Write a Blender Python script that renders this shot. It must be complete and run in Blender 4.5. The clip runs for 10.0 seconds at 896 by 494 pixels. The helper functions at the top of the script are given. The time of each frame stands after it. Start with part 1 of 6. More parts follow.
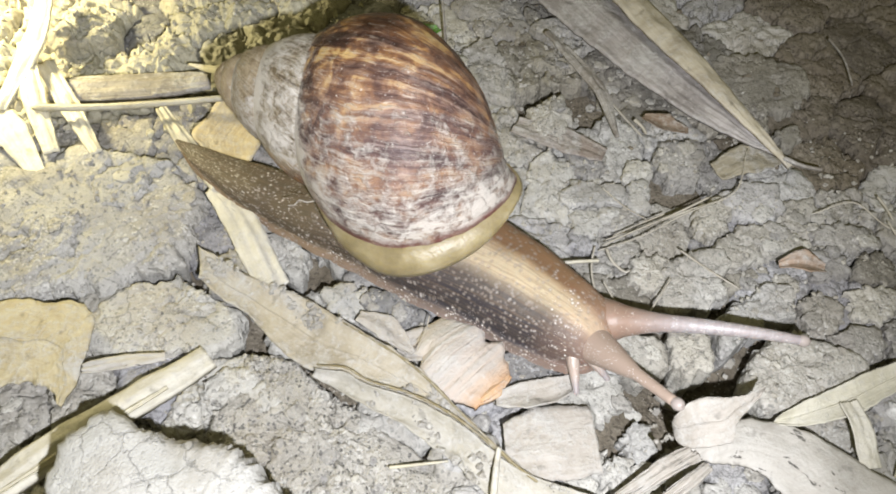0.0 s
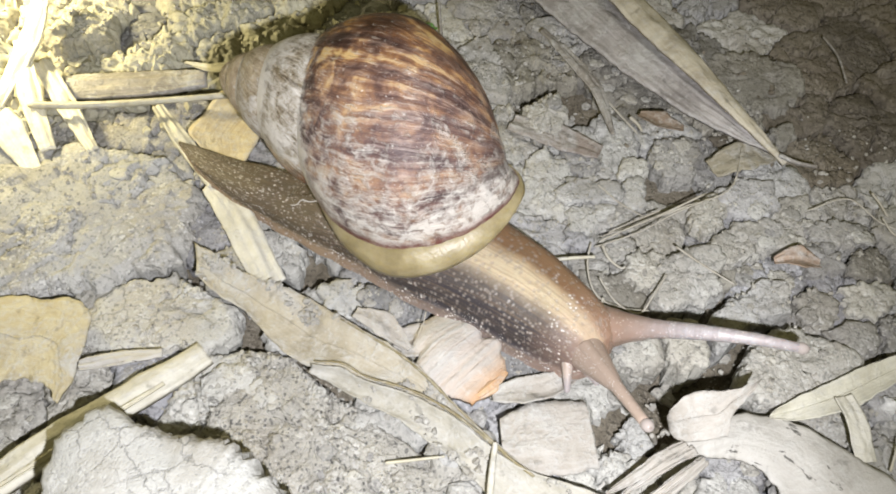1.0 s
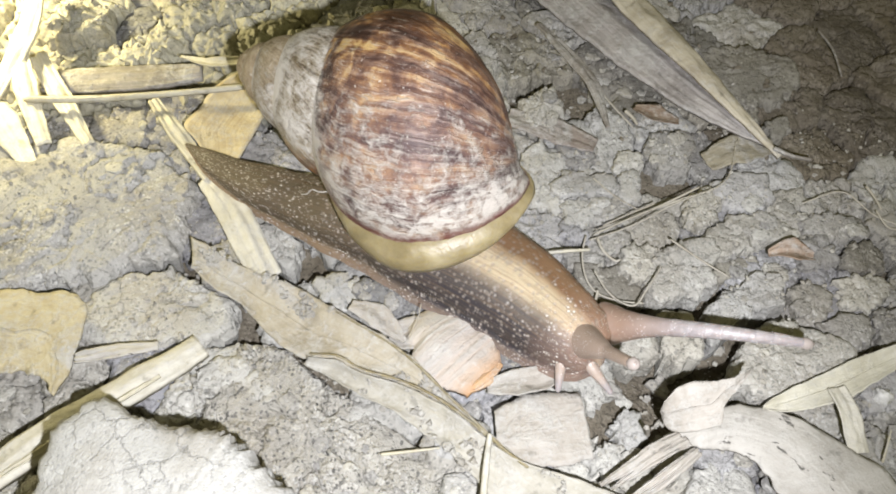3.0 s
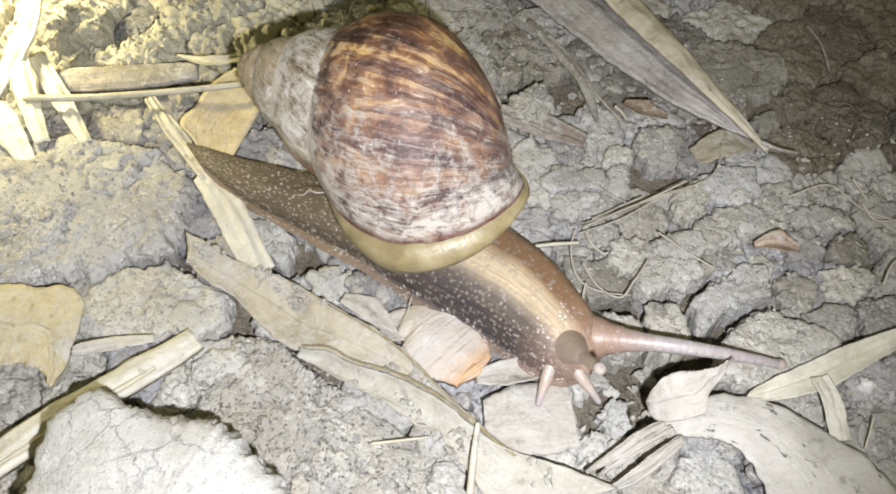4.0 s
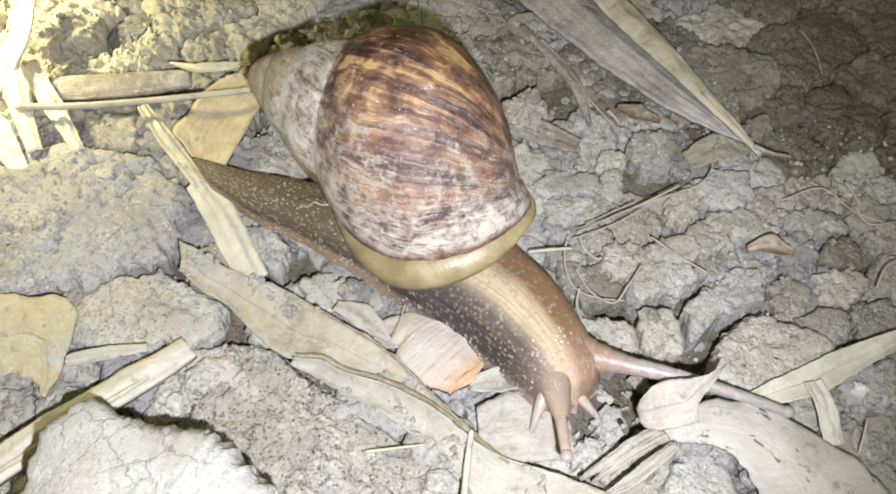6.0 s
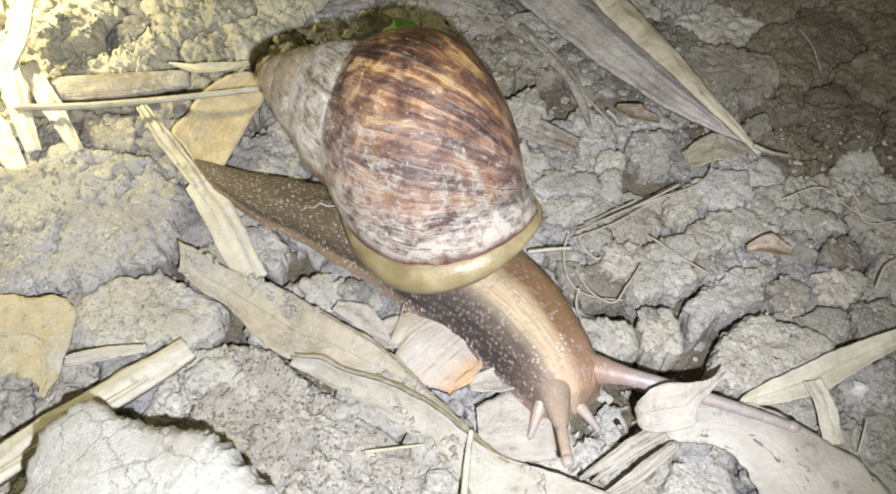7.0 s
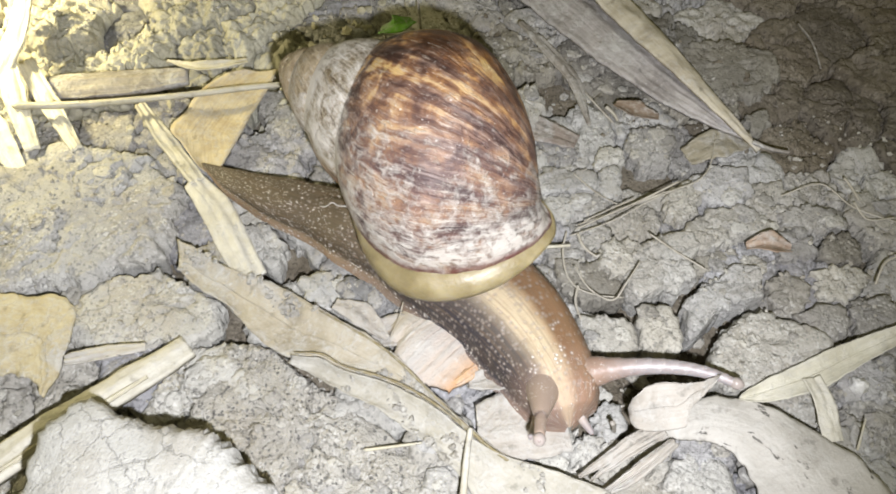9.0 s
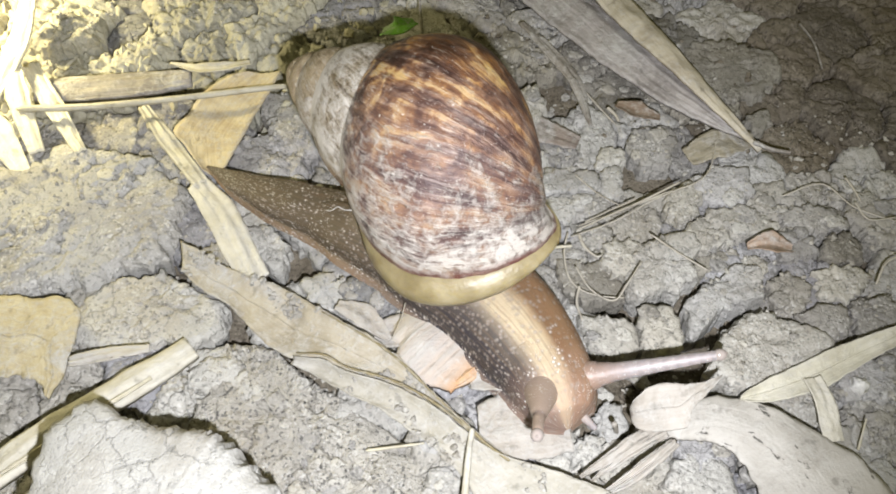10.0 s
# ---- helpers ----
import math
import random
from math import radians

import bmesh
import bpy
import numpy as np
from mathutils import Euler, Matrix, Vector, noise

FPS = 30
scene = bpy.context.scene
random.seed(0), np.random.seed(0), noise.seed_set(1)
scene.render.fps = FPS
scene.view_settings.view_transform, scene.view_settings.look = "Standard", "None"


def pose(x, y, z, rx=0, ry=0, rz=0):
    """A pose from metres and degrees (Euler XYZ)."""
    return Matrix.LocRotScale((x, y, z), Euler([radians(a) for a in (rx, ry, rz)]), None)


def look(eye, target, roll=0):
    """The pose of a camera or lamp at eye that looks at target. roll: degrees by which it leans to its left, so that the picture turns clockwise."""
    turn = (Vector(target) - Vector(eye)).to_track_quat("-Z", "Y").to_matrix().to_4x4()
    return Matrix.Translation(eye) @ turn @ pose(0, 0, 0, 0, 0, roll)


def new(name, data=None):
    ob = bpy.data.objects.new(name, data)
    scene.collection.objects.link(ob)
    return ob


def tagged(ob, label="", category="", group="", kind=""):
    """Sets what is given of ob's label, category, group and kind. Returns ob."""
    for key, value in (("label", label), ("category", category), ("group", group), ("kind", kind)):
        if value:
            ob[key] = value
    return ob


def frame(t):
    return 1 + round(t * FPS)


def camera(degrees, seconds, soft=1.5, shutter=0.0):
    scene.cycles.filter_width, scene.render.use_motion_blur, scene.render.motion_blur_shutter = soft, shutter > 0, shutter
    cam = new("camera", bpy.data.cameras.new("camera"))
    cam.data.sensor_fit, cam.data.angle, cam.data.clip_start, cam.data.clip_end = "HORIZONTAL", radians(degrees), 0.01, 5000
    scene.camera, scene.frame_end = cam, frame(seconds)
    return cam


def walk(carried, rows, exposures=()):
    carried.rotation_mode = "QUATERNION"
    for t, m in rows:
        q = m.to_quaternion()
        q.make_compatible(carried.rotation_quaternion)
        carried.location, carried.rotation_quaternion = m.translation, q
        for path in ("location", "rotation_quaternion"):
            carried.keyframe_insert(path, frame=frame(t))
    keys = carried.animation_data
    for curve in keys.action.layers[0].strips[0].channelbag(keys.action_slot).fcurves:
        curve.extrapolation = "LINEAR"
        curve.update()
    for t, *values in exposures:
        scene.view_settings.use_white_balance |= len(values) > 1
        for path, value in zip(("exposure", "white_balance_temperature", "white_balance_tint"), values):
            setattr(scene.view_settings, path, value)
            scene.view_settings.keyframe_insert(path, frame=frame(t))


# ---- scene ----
from mathutils.bvhtree import BVHTree

# ---------------------------------------------------------------- camera
cam = camera(60, 10.0, soft=1.8)
walk(cam, [
    (0.0, look((-0.00568, -0.11052, 0.16182), (-0.00595, 0.00435, -0.00191), 0.687)),
    (0.5, look((-0.00580, -0.11142, 0.16169), (-0.00545, 0.00382, -0.00177), 0.903)),
    (1.0, look((-0.00564, -0.11199, 0.16125), (-0.00503, 0.00347, -0.00206), 0.971)),
    (1.5, look((-0.00542, -0.11243, 0.16100), (-0.00440, 0.00275, -0.00251), 1.203)),
    (2.0, look((-0.00518, -0.11223, 0.16119), (-0.00391, 0.00225, -0.00280), 1.273)),
    (2.5, look((-0.00494, -0.11267, 0.16127), (-0.00368, 0.00204, -0.00256), 1.196)),
    (3.8, look((-0.00246, -0.11371, 0.16232), (-0.00271, 0.00070, -0.00172), 0.431)),
    (4.0, look((-0.00120, -0.11584, 0.16303), (-0.00153, -0.00133, -0.00094), 0.225)),
    (4.5, look((-0.00121, -0.11753, 0.16489), (-0.00055, -0.00231, 0.00142), 0.626)),
    (5.0, look((-0.00040, -0.11460, 0.16324), (-0.00003, -0.00022, -0.00083), 0.256)),
    (5.5, look((-0.00000, -0.11472, 0.16383), (0.00000, 0.00000, -0.00000), 0.000)),
    (7.0, look((0.00020, -0.11460, 0.16380), (0.00031, 0.00003, -0.00009), -0.089)),
    (7.5, look((0.00012, -0.11470, 0.16398), (0.00017, -0.00010, 0.00008), -0.116)),
    (8.0, look((0.00031, -0.11431, 0.16422), (0.00018, -0.00032, -0.00012), -0.231)),
    (8.5, look((0.00056, -0.11395, 0.16390), (0.00048, -0.00024, -0.00063), -0.262)),
    (9.0, look((0.00059, -0.11394, 0.16413), (0.00054, -0.00041, -0.00052), -0.311)),
    (9.5, look((0.00064, -0.11402, 0.16446), (0.00027, -0.00070, -0.00034), -0.478)),
    (10.0, look((0.00119, -0.11395, 0.16518), (0.00008, -0.00070, 0.00034), -0.905)),
])

# ---------------------------------------------------------------- light
# Night: a yellow sky fill added to lift the shadows, the white flash beside the lens and a warm torch off to the far
# side.
world = bpy.data.worlds.new("night_fill")
scene.world = world
world.use_nodes = True
world.node_tree.nodes["Background"].inputs[0].default_value = (0.78, 0.72, 0.33, 1)
world.node_tree.nodes["Background"].inputs[1].default_value = 0.27


def torch(name, eye, target, watts, colour, degrees, blend, radius):
    data = bpy.data.lights.new(name, "SPOT")
    data.energy, data.color, data.spot_size, data.spot_blend, data.shadow_soft_size = watts, colour, radians(degrees), blend, radius
    ob = new(name, data)
    ob.matrix_world = look(eye, target)
    return ob


torch("flash_lamp", (0.010, -0.128, 0.156), (-0.075, 0.040, 0), 3.05, (0.935, 0.945, 1.0), 120, 0.6, 0.0022)
torch("warm_torch", (-0.168, 0.088, 0.058), (-0.140, 0.062, 0), 1.42, (1.0, 0.88, 0.50), 120, 1.0, 0.008)
scene.view_settings.exposure = 0.0


# ---------------------------------------------------------------- materials
def material(name, rough=0.8):
    m = bpy.data.materials.new(name)
    m.use_nodes = True
    b = m.node_tree.nodes["Principled BSDF"]
    b.inputs["Roughness"].default_value = rough
    return m, m.node_tree, b


def node(nt, kind, **values):
    n = nt.nodes.new(kind)
    for key, value in values.items():
        n.inputs[key.replace("_", " ")].default_value = value
    return n


def ramp(nt, src, stops):
    n = nt.nodes.new("ShaderNodeValToRGB")
    e = n.color_ramp.elements
    e.remove(e[1])
    e[0].position, e[0].color = stops[0][0], (*stops[0][1], 1)
    for p, c in stops[1:]:
        e.new(p).color = (*c, 1)
    nt.links.new(src, n.inputs[0])
    return n.outputs[0]


def grey(nt, src, lo, hi, a=0.0, b=1.0):
    n = nt.nodes.new("ShaderNodeMapRange")
    nt.links.new(src, n.inputs[0])
    for i, v in zip((1, 2, 3, 4), (lo, hi, a, b)):
        n.inputs[i].default_value = v
    return n.outputs[0]


def maths(nt, op, a, b=None):
    n = nt.nodes.new("ShaderNodeMath")
    n.operation = op
    for i, v in enumerate((a, b)):
        if v is None:
            continue
        if isinstance(v, (int, float)):
            n.inputs[i].default_value = v
        else:
            nt.links.new(v, n.inputs[i])
    return n.outputs[0]


def mixc(nt, fac, a, b, blend="MIX"):
    n = nt.nodes.new("ShaderNodeMix")
    n.data_type, n.blend_type = "RGBA", blend
    for i, v in ((0, fac), (6, a), (7, b)):
        if isinstance(v, (int, float)):
            n.inputs[i].default_value = v
        elif isinstance(v, tuple):
            n.inputs[i].default_value = (*v, 1)
        else:
            nt.links.new(v, n.inputs[i])
    return n.outputs[2]


def scaled(nt, src, s):
    n = nt.nodes.new("ShaderNodeVectorMath")
    n.operation = "MULTIPLY"
    nt.links.new(src, n.inputs[0])
    n.inputs[1].default_value = s
    return n.outputs[0]


def fbm(nt, vec, scale, detail=4.0, rough=0.6, warp=0.0):
    n = node(nt, "ShaderNodeTexNoise", Scale=scale, Detail=detail, Roughness=rough, Distortion=warp)
    nt.links.new(vec, n.inputs["Vector"])
    return n.outputs[0]


def cells(nt, vec, scale, feature="F1"):
    n = node(nt, "ShaderNodeTexVoronoi", Scale=scale)
    n.feature = feature
    nt.links.new(vec, n.inputs["Vector"])
    return n


def relief(nt, bsdf, layers):
    """Bump layers (height socket, metres, strength), chained."""
    last = None
    for h, d, s in layers:
        n = node(nt, "ShaderNodeBump", Strength=s, Distance=d)
        nt.links.new(h, n.inputs["Height"])
        if last:
            nt.links.new(last, n.inputs["Normal"])
        last = n.outputs[0]
    nt.links.new(last, bsdf.inputs["Normal"])


def place_of(nt):
    return nt.nodes.new("ShaderNodeNewGeometry").outputs["Position"]


def soil(name, dark, mid, pale, spread=0.25, relief_by=1.0, crumbly=1.0):
    """Dried clay: smooth crust that breaks into granules in patches, with hairline cracks."""
    m, nt, b = material(name, 0.95)
    b.inputs["Specular IOR Level"].default_value = 0.2
    p = place_of(nt)
    big = fbm(nt, p, 45, 5, 0.62, 0.4)
    fine = fbm(nt, p, 380, 6, 0.72)
    grit = fbm(nt, p, 1900, 4, 0.75)
    col = ramp(nt, maths(nt, "ADD", maths(nt, "MULTIPLY", big, 0.55), maths(nt, "MULTIPLY", fine, 0.45)),
               [(0.30, dark), (0.47, mid), (0.66, pale)])
    rnd = nt.nodes.new("ShaderNodeObjectInfo").outputs["Random"]
    col = mixc(nt, 1.0, col, ramp(nt, grey(nt, rnd, 0, 1, 0, 1), [(0.0, (1 - spread, 1 - spread, 1 - 0.9 * spread)), (1.0, (1.12, 1.10, 1.04))]), "MULTIPLY")
    col = mixc(nt, grey(nt, fbm(nt, p, 32, 4, 0.6, 0.5), 0.46, 0.62, 0, 0.75), col, mixc(nt, 1.0, col, (0.84, 0.81, 0.765), "MULTIPLY"))
    # one warp for the cracks, a slight one for the granules
    wn = node(nt, "ShaderNodeTexNoise", Scale=170, Detail=5, Roughness=0.65)
    nt.links.new(p, wn.inputs["Vector"])

    def moved(by):
        n = nt.nodes.new("ShaderNodeVectorMath")
        n.operation = "MULTIPLY_ADD"
        nt.links.new(wn.outputs[1], n.inputs[0])
        n.inputs[1].default_value = (by, by, by)
        nt.links.new(p, n.inputs[2])
        return n.outputs[0]
    grain = cells(nt, moved(0.0015), 620)
    small = cells(nt, moved(0.0008), 1700)
    loose = grey(nt, fbm(nt, p, 85, 4, 0.65), 0.44, 0.60, 0.05, 1)
    lump = maths(nt, "MULTIPLY", grey(nt, grain.outputs[0], 0.1, 0.7, 1, 0), loose)
    bead = grey(nt, small.outputs[0], 0.1, 0.7, 1, 0)
    tint = nt.nodes.new("ShaderNodeSeparateXYZ")
    nt.links.new(small.outputs[1], tint.inputs[0])
    col = mixc(nt, maths(nt, "MULTIPLY", grey(nt, tint.outputs[0], 0.80, 0.84, 0, 0.5 * crumbly), loose), col, tuple(min(0.75, 1.3 * c) for c in pale))
    col = mixc(nt, grey(nt, tint.outputs[1], 0.90, 0.93, 0, 0.55 * crumbly), col, tuple(0.55 * c for c in dark))
    col = mixc(nt, grey(nt, grit, 0.58, 0.72, 0, 0.35), col, pale)
    col = mixc(nt, grey(nt, grit, 0.42, 0.30, 0, 0.5), col, tuple(0.5 * c for c in dark))
    gate = grey(nt, fbm(nt, p, 55, 2), 0.47, 0.58, 0, 1)
    edge = cells(nt, moved(0.0055), 125, "DISTANCE_TO_EDGE").outputs[0]
    edge2 = cells(nt, moved(0.004), 330, "DISTANCE_TO_EDGE").outputs[0]
    line = maths(nt, "MULTIPLY", grey(nt, edge, 0.0, 0.035, 1, 0), gate)
    line = maths(nt, "MAXIMUM", line, maths(nt, "MULTIPLY", grey(nt, edge2, 0.0, 0.05, 0.8, 0), grey(nt, big, 0.53, 0.60, 0, 1)))
    col = mixc(nt, maths(nt, "MULTIPLY", line, 0.4), col, tuple(0.25 * c for c in dark))
    nt.links.new(col, b.inputs["Base Color"])
    relief(nt, b, [(big, 0.0040, 0.14 * relief_by), (fine, 0.0010, 0.26 * relief_by), (lump, 0.0006, 0.42 * relief_by * crumbly), (bead, 0.0003, 0.40 * crumbly), (grit, 0.0003, 0.45 * relief_by), (maths(nt, "SUBTRACT", 1.0, line), 0.0008, 0.35)])
    return m


SOIL = soil("grey_clay", (0.207, 0.198, 0.185), (0.298, 0.289, 0.269), (0.396, 0.389, 0.364))
SOIL_DARK = soil("dim_brown_earth", (0.070, 0.060, 0.046), (0.125, 0.109, 0.086), (0.200, 0.180, 0.148), 0.25, 1.3)
SOIL_PALE = soil("pale_dry_clay", (0.272, 0.270, 0.256), (0.361, 0.356, 0.337), (0.449, 0.441, 0.418), 0.12)
SOIL_WHITE = soil("bleached_clay", (0.292, 0.292, 0.284), (0.361, 0.359, 0.348), (0.413, 0.410, 0.396), 0.08, 0.4, 0.7)
SOIL_GRIT = soil("gritty_clay", (0.211, 0.203, 0.189), (0.299, 0.290, 0.271), (0.399, 0.390, 0.370), 0.1, 1.7, 1.6)
# for damp lumps, and for low clods with recess shade put into colour
SOIL_WET_SHADED = soil("damp_shaded_clay", (0.10, 0.10, 0.104), (0.17, 0.17, 0.174), (0.26, 0.26, 0.264))
# part of the torch's yellow is put into this earth's colour
SOIL_MOSS_TORCHLIT = soil("mossy_torchlit_earth", (0.228, 0.218, 0.171), (0.342, 0.331, 0.266), (0.437, 0.425, 0.361), 0.2, 1.1, 0.5)
SOIL_BLUE = soil("blue_grey_clay", (0.195, 0.195, 0.200), (0.293, 0.291, 0.299), (0.408, 0.407, 0.413))
SOIL_TAN = soil("dim_dusty_earth", (0.128, 0.119, 0.102), (0.204, 0.194, 0.168), (0.297, 0.284, 0.253))


def dry(name, dark, mid, pale, fibres=1.0, specks=0.0, rough=0.66, stain=0.5, dirt=0.75, lo=0.32, vein=0.8):
    """Dry leaf, straw or sheath: fibres run along the first UV direction (metres)."""
    m, nt, b = material(name, rough)
    uv = nt.nodes.new("ShaderNodeUVMap").outputs[0]
    along = fbm(nt, scaled(nt, uv, (60, 1500, 1)), 1.0, 4, 0.6, 0.15)
    veins = fbm(nt, scaled(nt, uv, (18, 650, 1)), 1.0, 2, 0.5)
    p = place_of(nt)
    blot = fbm(nt, p, 110, 5, 0.65, 0.5)
    mixv = maths(nt, "ADD", maths(nt, "MULTIPLY", along, 0.42 * fibres), maths(nt, "MULTIPLY", blot, 1 - 0.42 * fibres))
    col = ramp(nt, mixv, [(lo, dark), (0.50, mid), (0.66, pale)])
    dust = fbm(nt, p, 700, 4, 0.7)
    col = mixc(nt, grey(nt, dust, 0.50, 0.72, 0, 0.5), col, (0.40, 0.39, 0.36))
    mud = maths(nt, "ADD", maths(nt, "MULTIPLY", fbm(nt, p, 75, 5, 0.7, 0.6), 0.75), maths(nt, "MULTIPLY", dust, 0.25))
    mud = grey(nt, mud, 0.47, 0.63, 0, dirt)
    col = mixc(nt, mud, col, mixc(nt, dust, (0.26, 0.255, 0.24), (0.46, 0.45, 0.43)))
    col = mixc(nt, grey(nt, fbm(nt, p, 240, 3, 0.6), 0.62, 0.72, 0, stain), col, tuple(0.4 * c for c in dark))
    if specks:
        col = mixc(nt, grey(nt, fbm(nt, scaled(nt, uv, (170, 300, 1)), 1.0, 4, 0.65), 0.61, 0.64, 0, specks), col, (0.03, 0.026, 0.022))
    nt.links.new(col, b.inputs["Base Color"])
    relief(nt, b, [(veins, 0.0005, vein), (along, 0.0003, vein), (blot, 0.0008, 0.4), (dust, 0.0003, 0.6), (mud, 0.0004, 0.7)])
    return m


# lit copy of the straw: torch glare is put into its colour
STRAW_TORCHLIT = dry("torchlit_straw", (0.46, 0.42, 0.30), (0.62, 0.58, 0.45), (0.74, 0.71, 0.58), dirt=0.25)
STRAW = dry("straw", (0.294, 0.261, 0.176), (0.437, 0.404, 0.304), (0.570, 0.541, 0.437), dirt=0.5)
LEAF_TAN = dry("tan_leaf", (0.270, 0.209, 0.118), (0.431, 0.353, 0.210), (0.560, 0.484, 0.318), 0.8, dirt=0.4, vein=0.3)
LEAF_OLIVE = dry("bamboo_leaf", (0.215, 0.185, 0.128), (0.320, 0.286, 0.220), (0.390, 0.362, 0.305), 0.5, dirt=0.7, vein=0.25)
LEAF_PALE = dry("pale_bamboo_leaf", (0.235, 0.218, 0.172), (0.322, 0.303, 0.255), (0.383, 0.365, 0.322), 0.35, dirt=0.55, vein=0.15)
LEAF_WHITE = dry("bleached_leaf", (0.233, 0.210, 0.175), (0.315, 0.288, 0.253), (0.376, 0.354, 0.323), 0.6, vein=0.3)
LEAF_YELLOW = dry("yellow_leaf", (0.27, 0.225, 0.130), (0.38, 0.33, 0.215), (0.47, 0.43, 0.32), 0.5, dirt=0.85, vein=0.4)
BARK_PALE = dry("pale_sheath", (0.278, 0.259, 0.229), (0.385, 0.364, 0.330), (0.460, 0.439, 0.409), 0.7, 0.85, dirt=0.35, vein=0.3)
SHEATH = dry("brown_sheath", (0.155, 0.138, 0.129), (0.258, 0.237, 0.225), (0.370, 0.344, 0.327), 1.0, vein=0.4)
STICK_GREY = dry("weathered_stick", (0.115, 0.100, 0.086), (0.190, 0.170, 0.148), (0.275, 0.250, 0.220), 1.2)
LEAF_STRAW = dry("straw_coloured_leaf", (0.353, 0.325, 0.245), (0.479, 0.456, 0.370), (0.570, 0.547, 0.479), 0.8, dirt=0.25, vein=0.4)
CREAM = dry("cream_stalk", (0.344, 0.316, 0.247), (0.459, 0.435, 0.367), (0.525, 0.508, 0.452), 0.5, dirt=0.5, vein=0.25)
RIB_TAN = dry("tan_rib", (0.24, 0.205, 0.145), (0.36, 0.32, 0.24), (0.47, 0.43, 0.34), 0.6, dirt=0.3, vein=0.3)
RIB_BROWN = dry("brown_margin_and_shade", (0.12, 0.095, 0.045), (0.20, 0.165, 0.085), (0.30, 0.26, 0.16), 0.6, dirt=0.3)
ROOT = dry("fine_root", (0.28, 0.25, 0.20), (0.38, 0.35, 0.29), (0.48, 0.45, 0.39), dirt=0.2)


def shard_material():
    """Chalky shard: cream, turning orange towards its rim, with low ribs across."""
    m, nt, b = material("orange_shard", 0.7)
    uv = nt.nodes.new("ShaderNodeUVMap").outputs[0]
    p = place_of(nt)
    sep = nt.nodes.new("ShaderNodeSeparateXYZ")
    nt.links.new(uv, sep.inputs[0])
    rough = fbm(nt, p, 260, 5, 0.65)
    s = maths(nt, "ADD", sep.outputs[0], maths(nt, "MULTIPLY", maths(nt, "SUBTRACT", rough, 0.5), 0.006))
    col = ramp(nt, grey(nt, s, 0.0, 0.0245, 0, 1), [(0.0, (0.344, 0.311, 0.244)), (0.18, (0.386, 0.370, 0.336)), (0.5, (0.378, 0.357, 0.336)), (0.74, (0.378, 0.340, 0.302)), (0.88, (0.386, 0.286, 0.206)), (0.97, (0.403, 0.210, 0.084))])
    ribs = fbm(nt, scaled(nt, uv, (900, 60, 1)), 1.0, 3, 0.5, 0.3)
    col = mixc(nt, grey(nt, ribs, 0.42, 0.60, 0.14, 0), col, (0.56, 0.34, 0.20))
    col = mixc(nt, grey(nt, rough, 0.58, 0.70, 0, 0.6), col, (0.44, 0.43, 0.41))
    nt.links.new(col, b.inputs["Base Color"])
    relief(nt, b, [(ribs, 0.0007, 0.8), (rough, 0.0010, 0.7), (fbm(nt, p, 1500, 3, 0.7), 0.0003, 0.7)])
    return m


SHARD = shard_material()
GREEN = dry("green_blade", (0.07, 0.20, 0.02), (0.12, 0.34, 0.03), (0.20, 0.45, 0.06))
PEBBLE = dry("white_grit", (0.55, 0.54, 0.50), (0.70, 0.69, 0.66), (0.80, 0.79, 0.77))


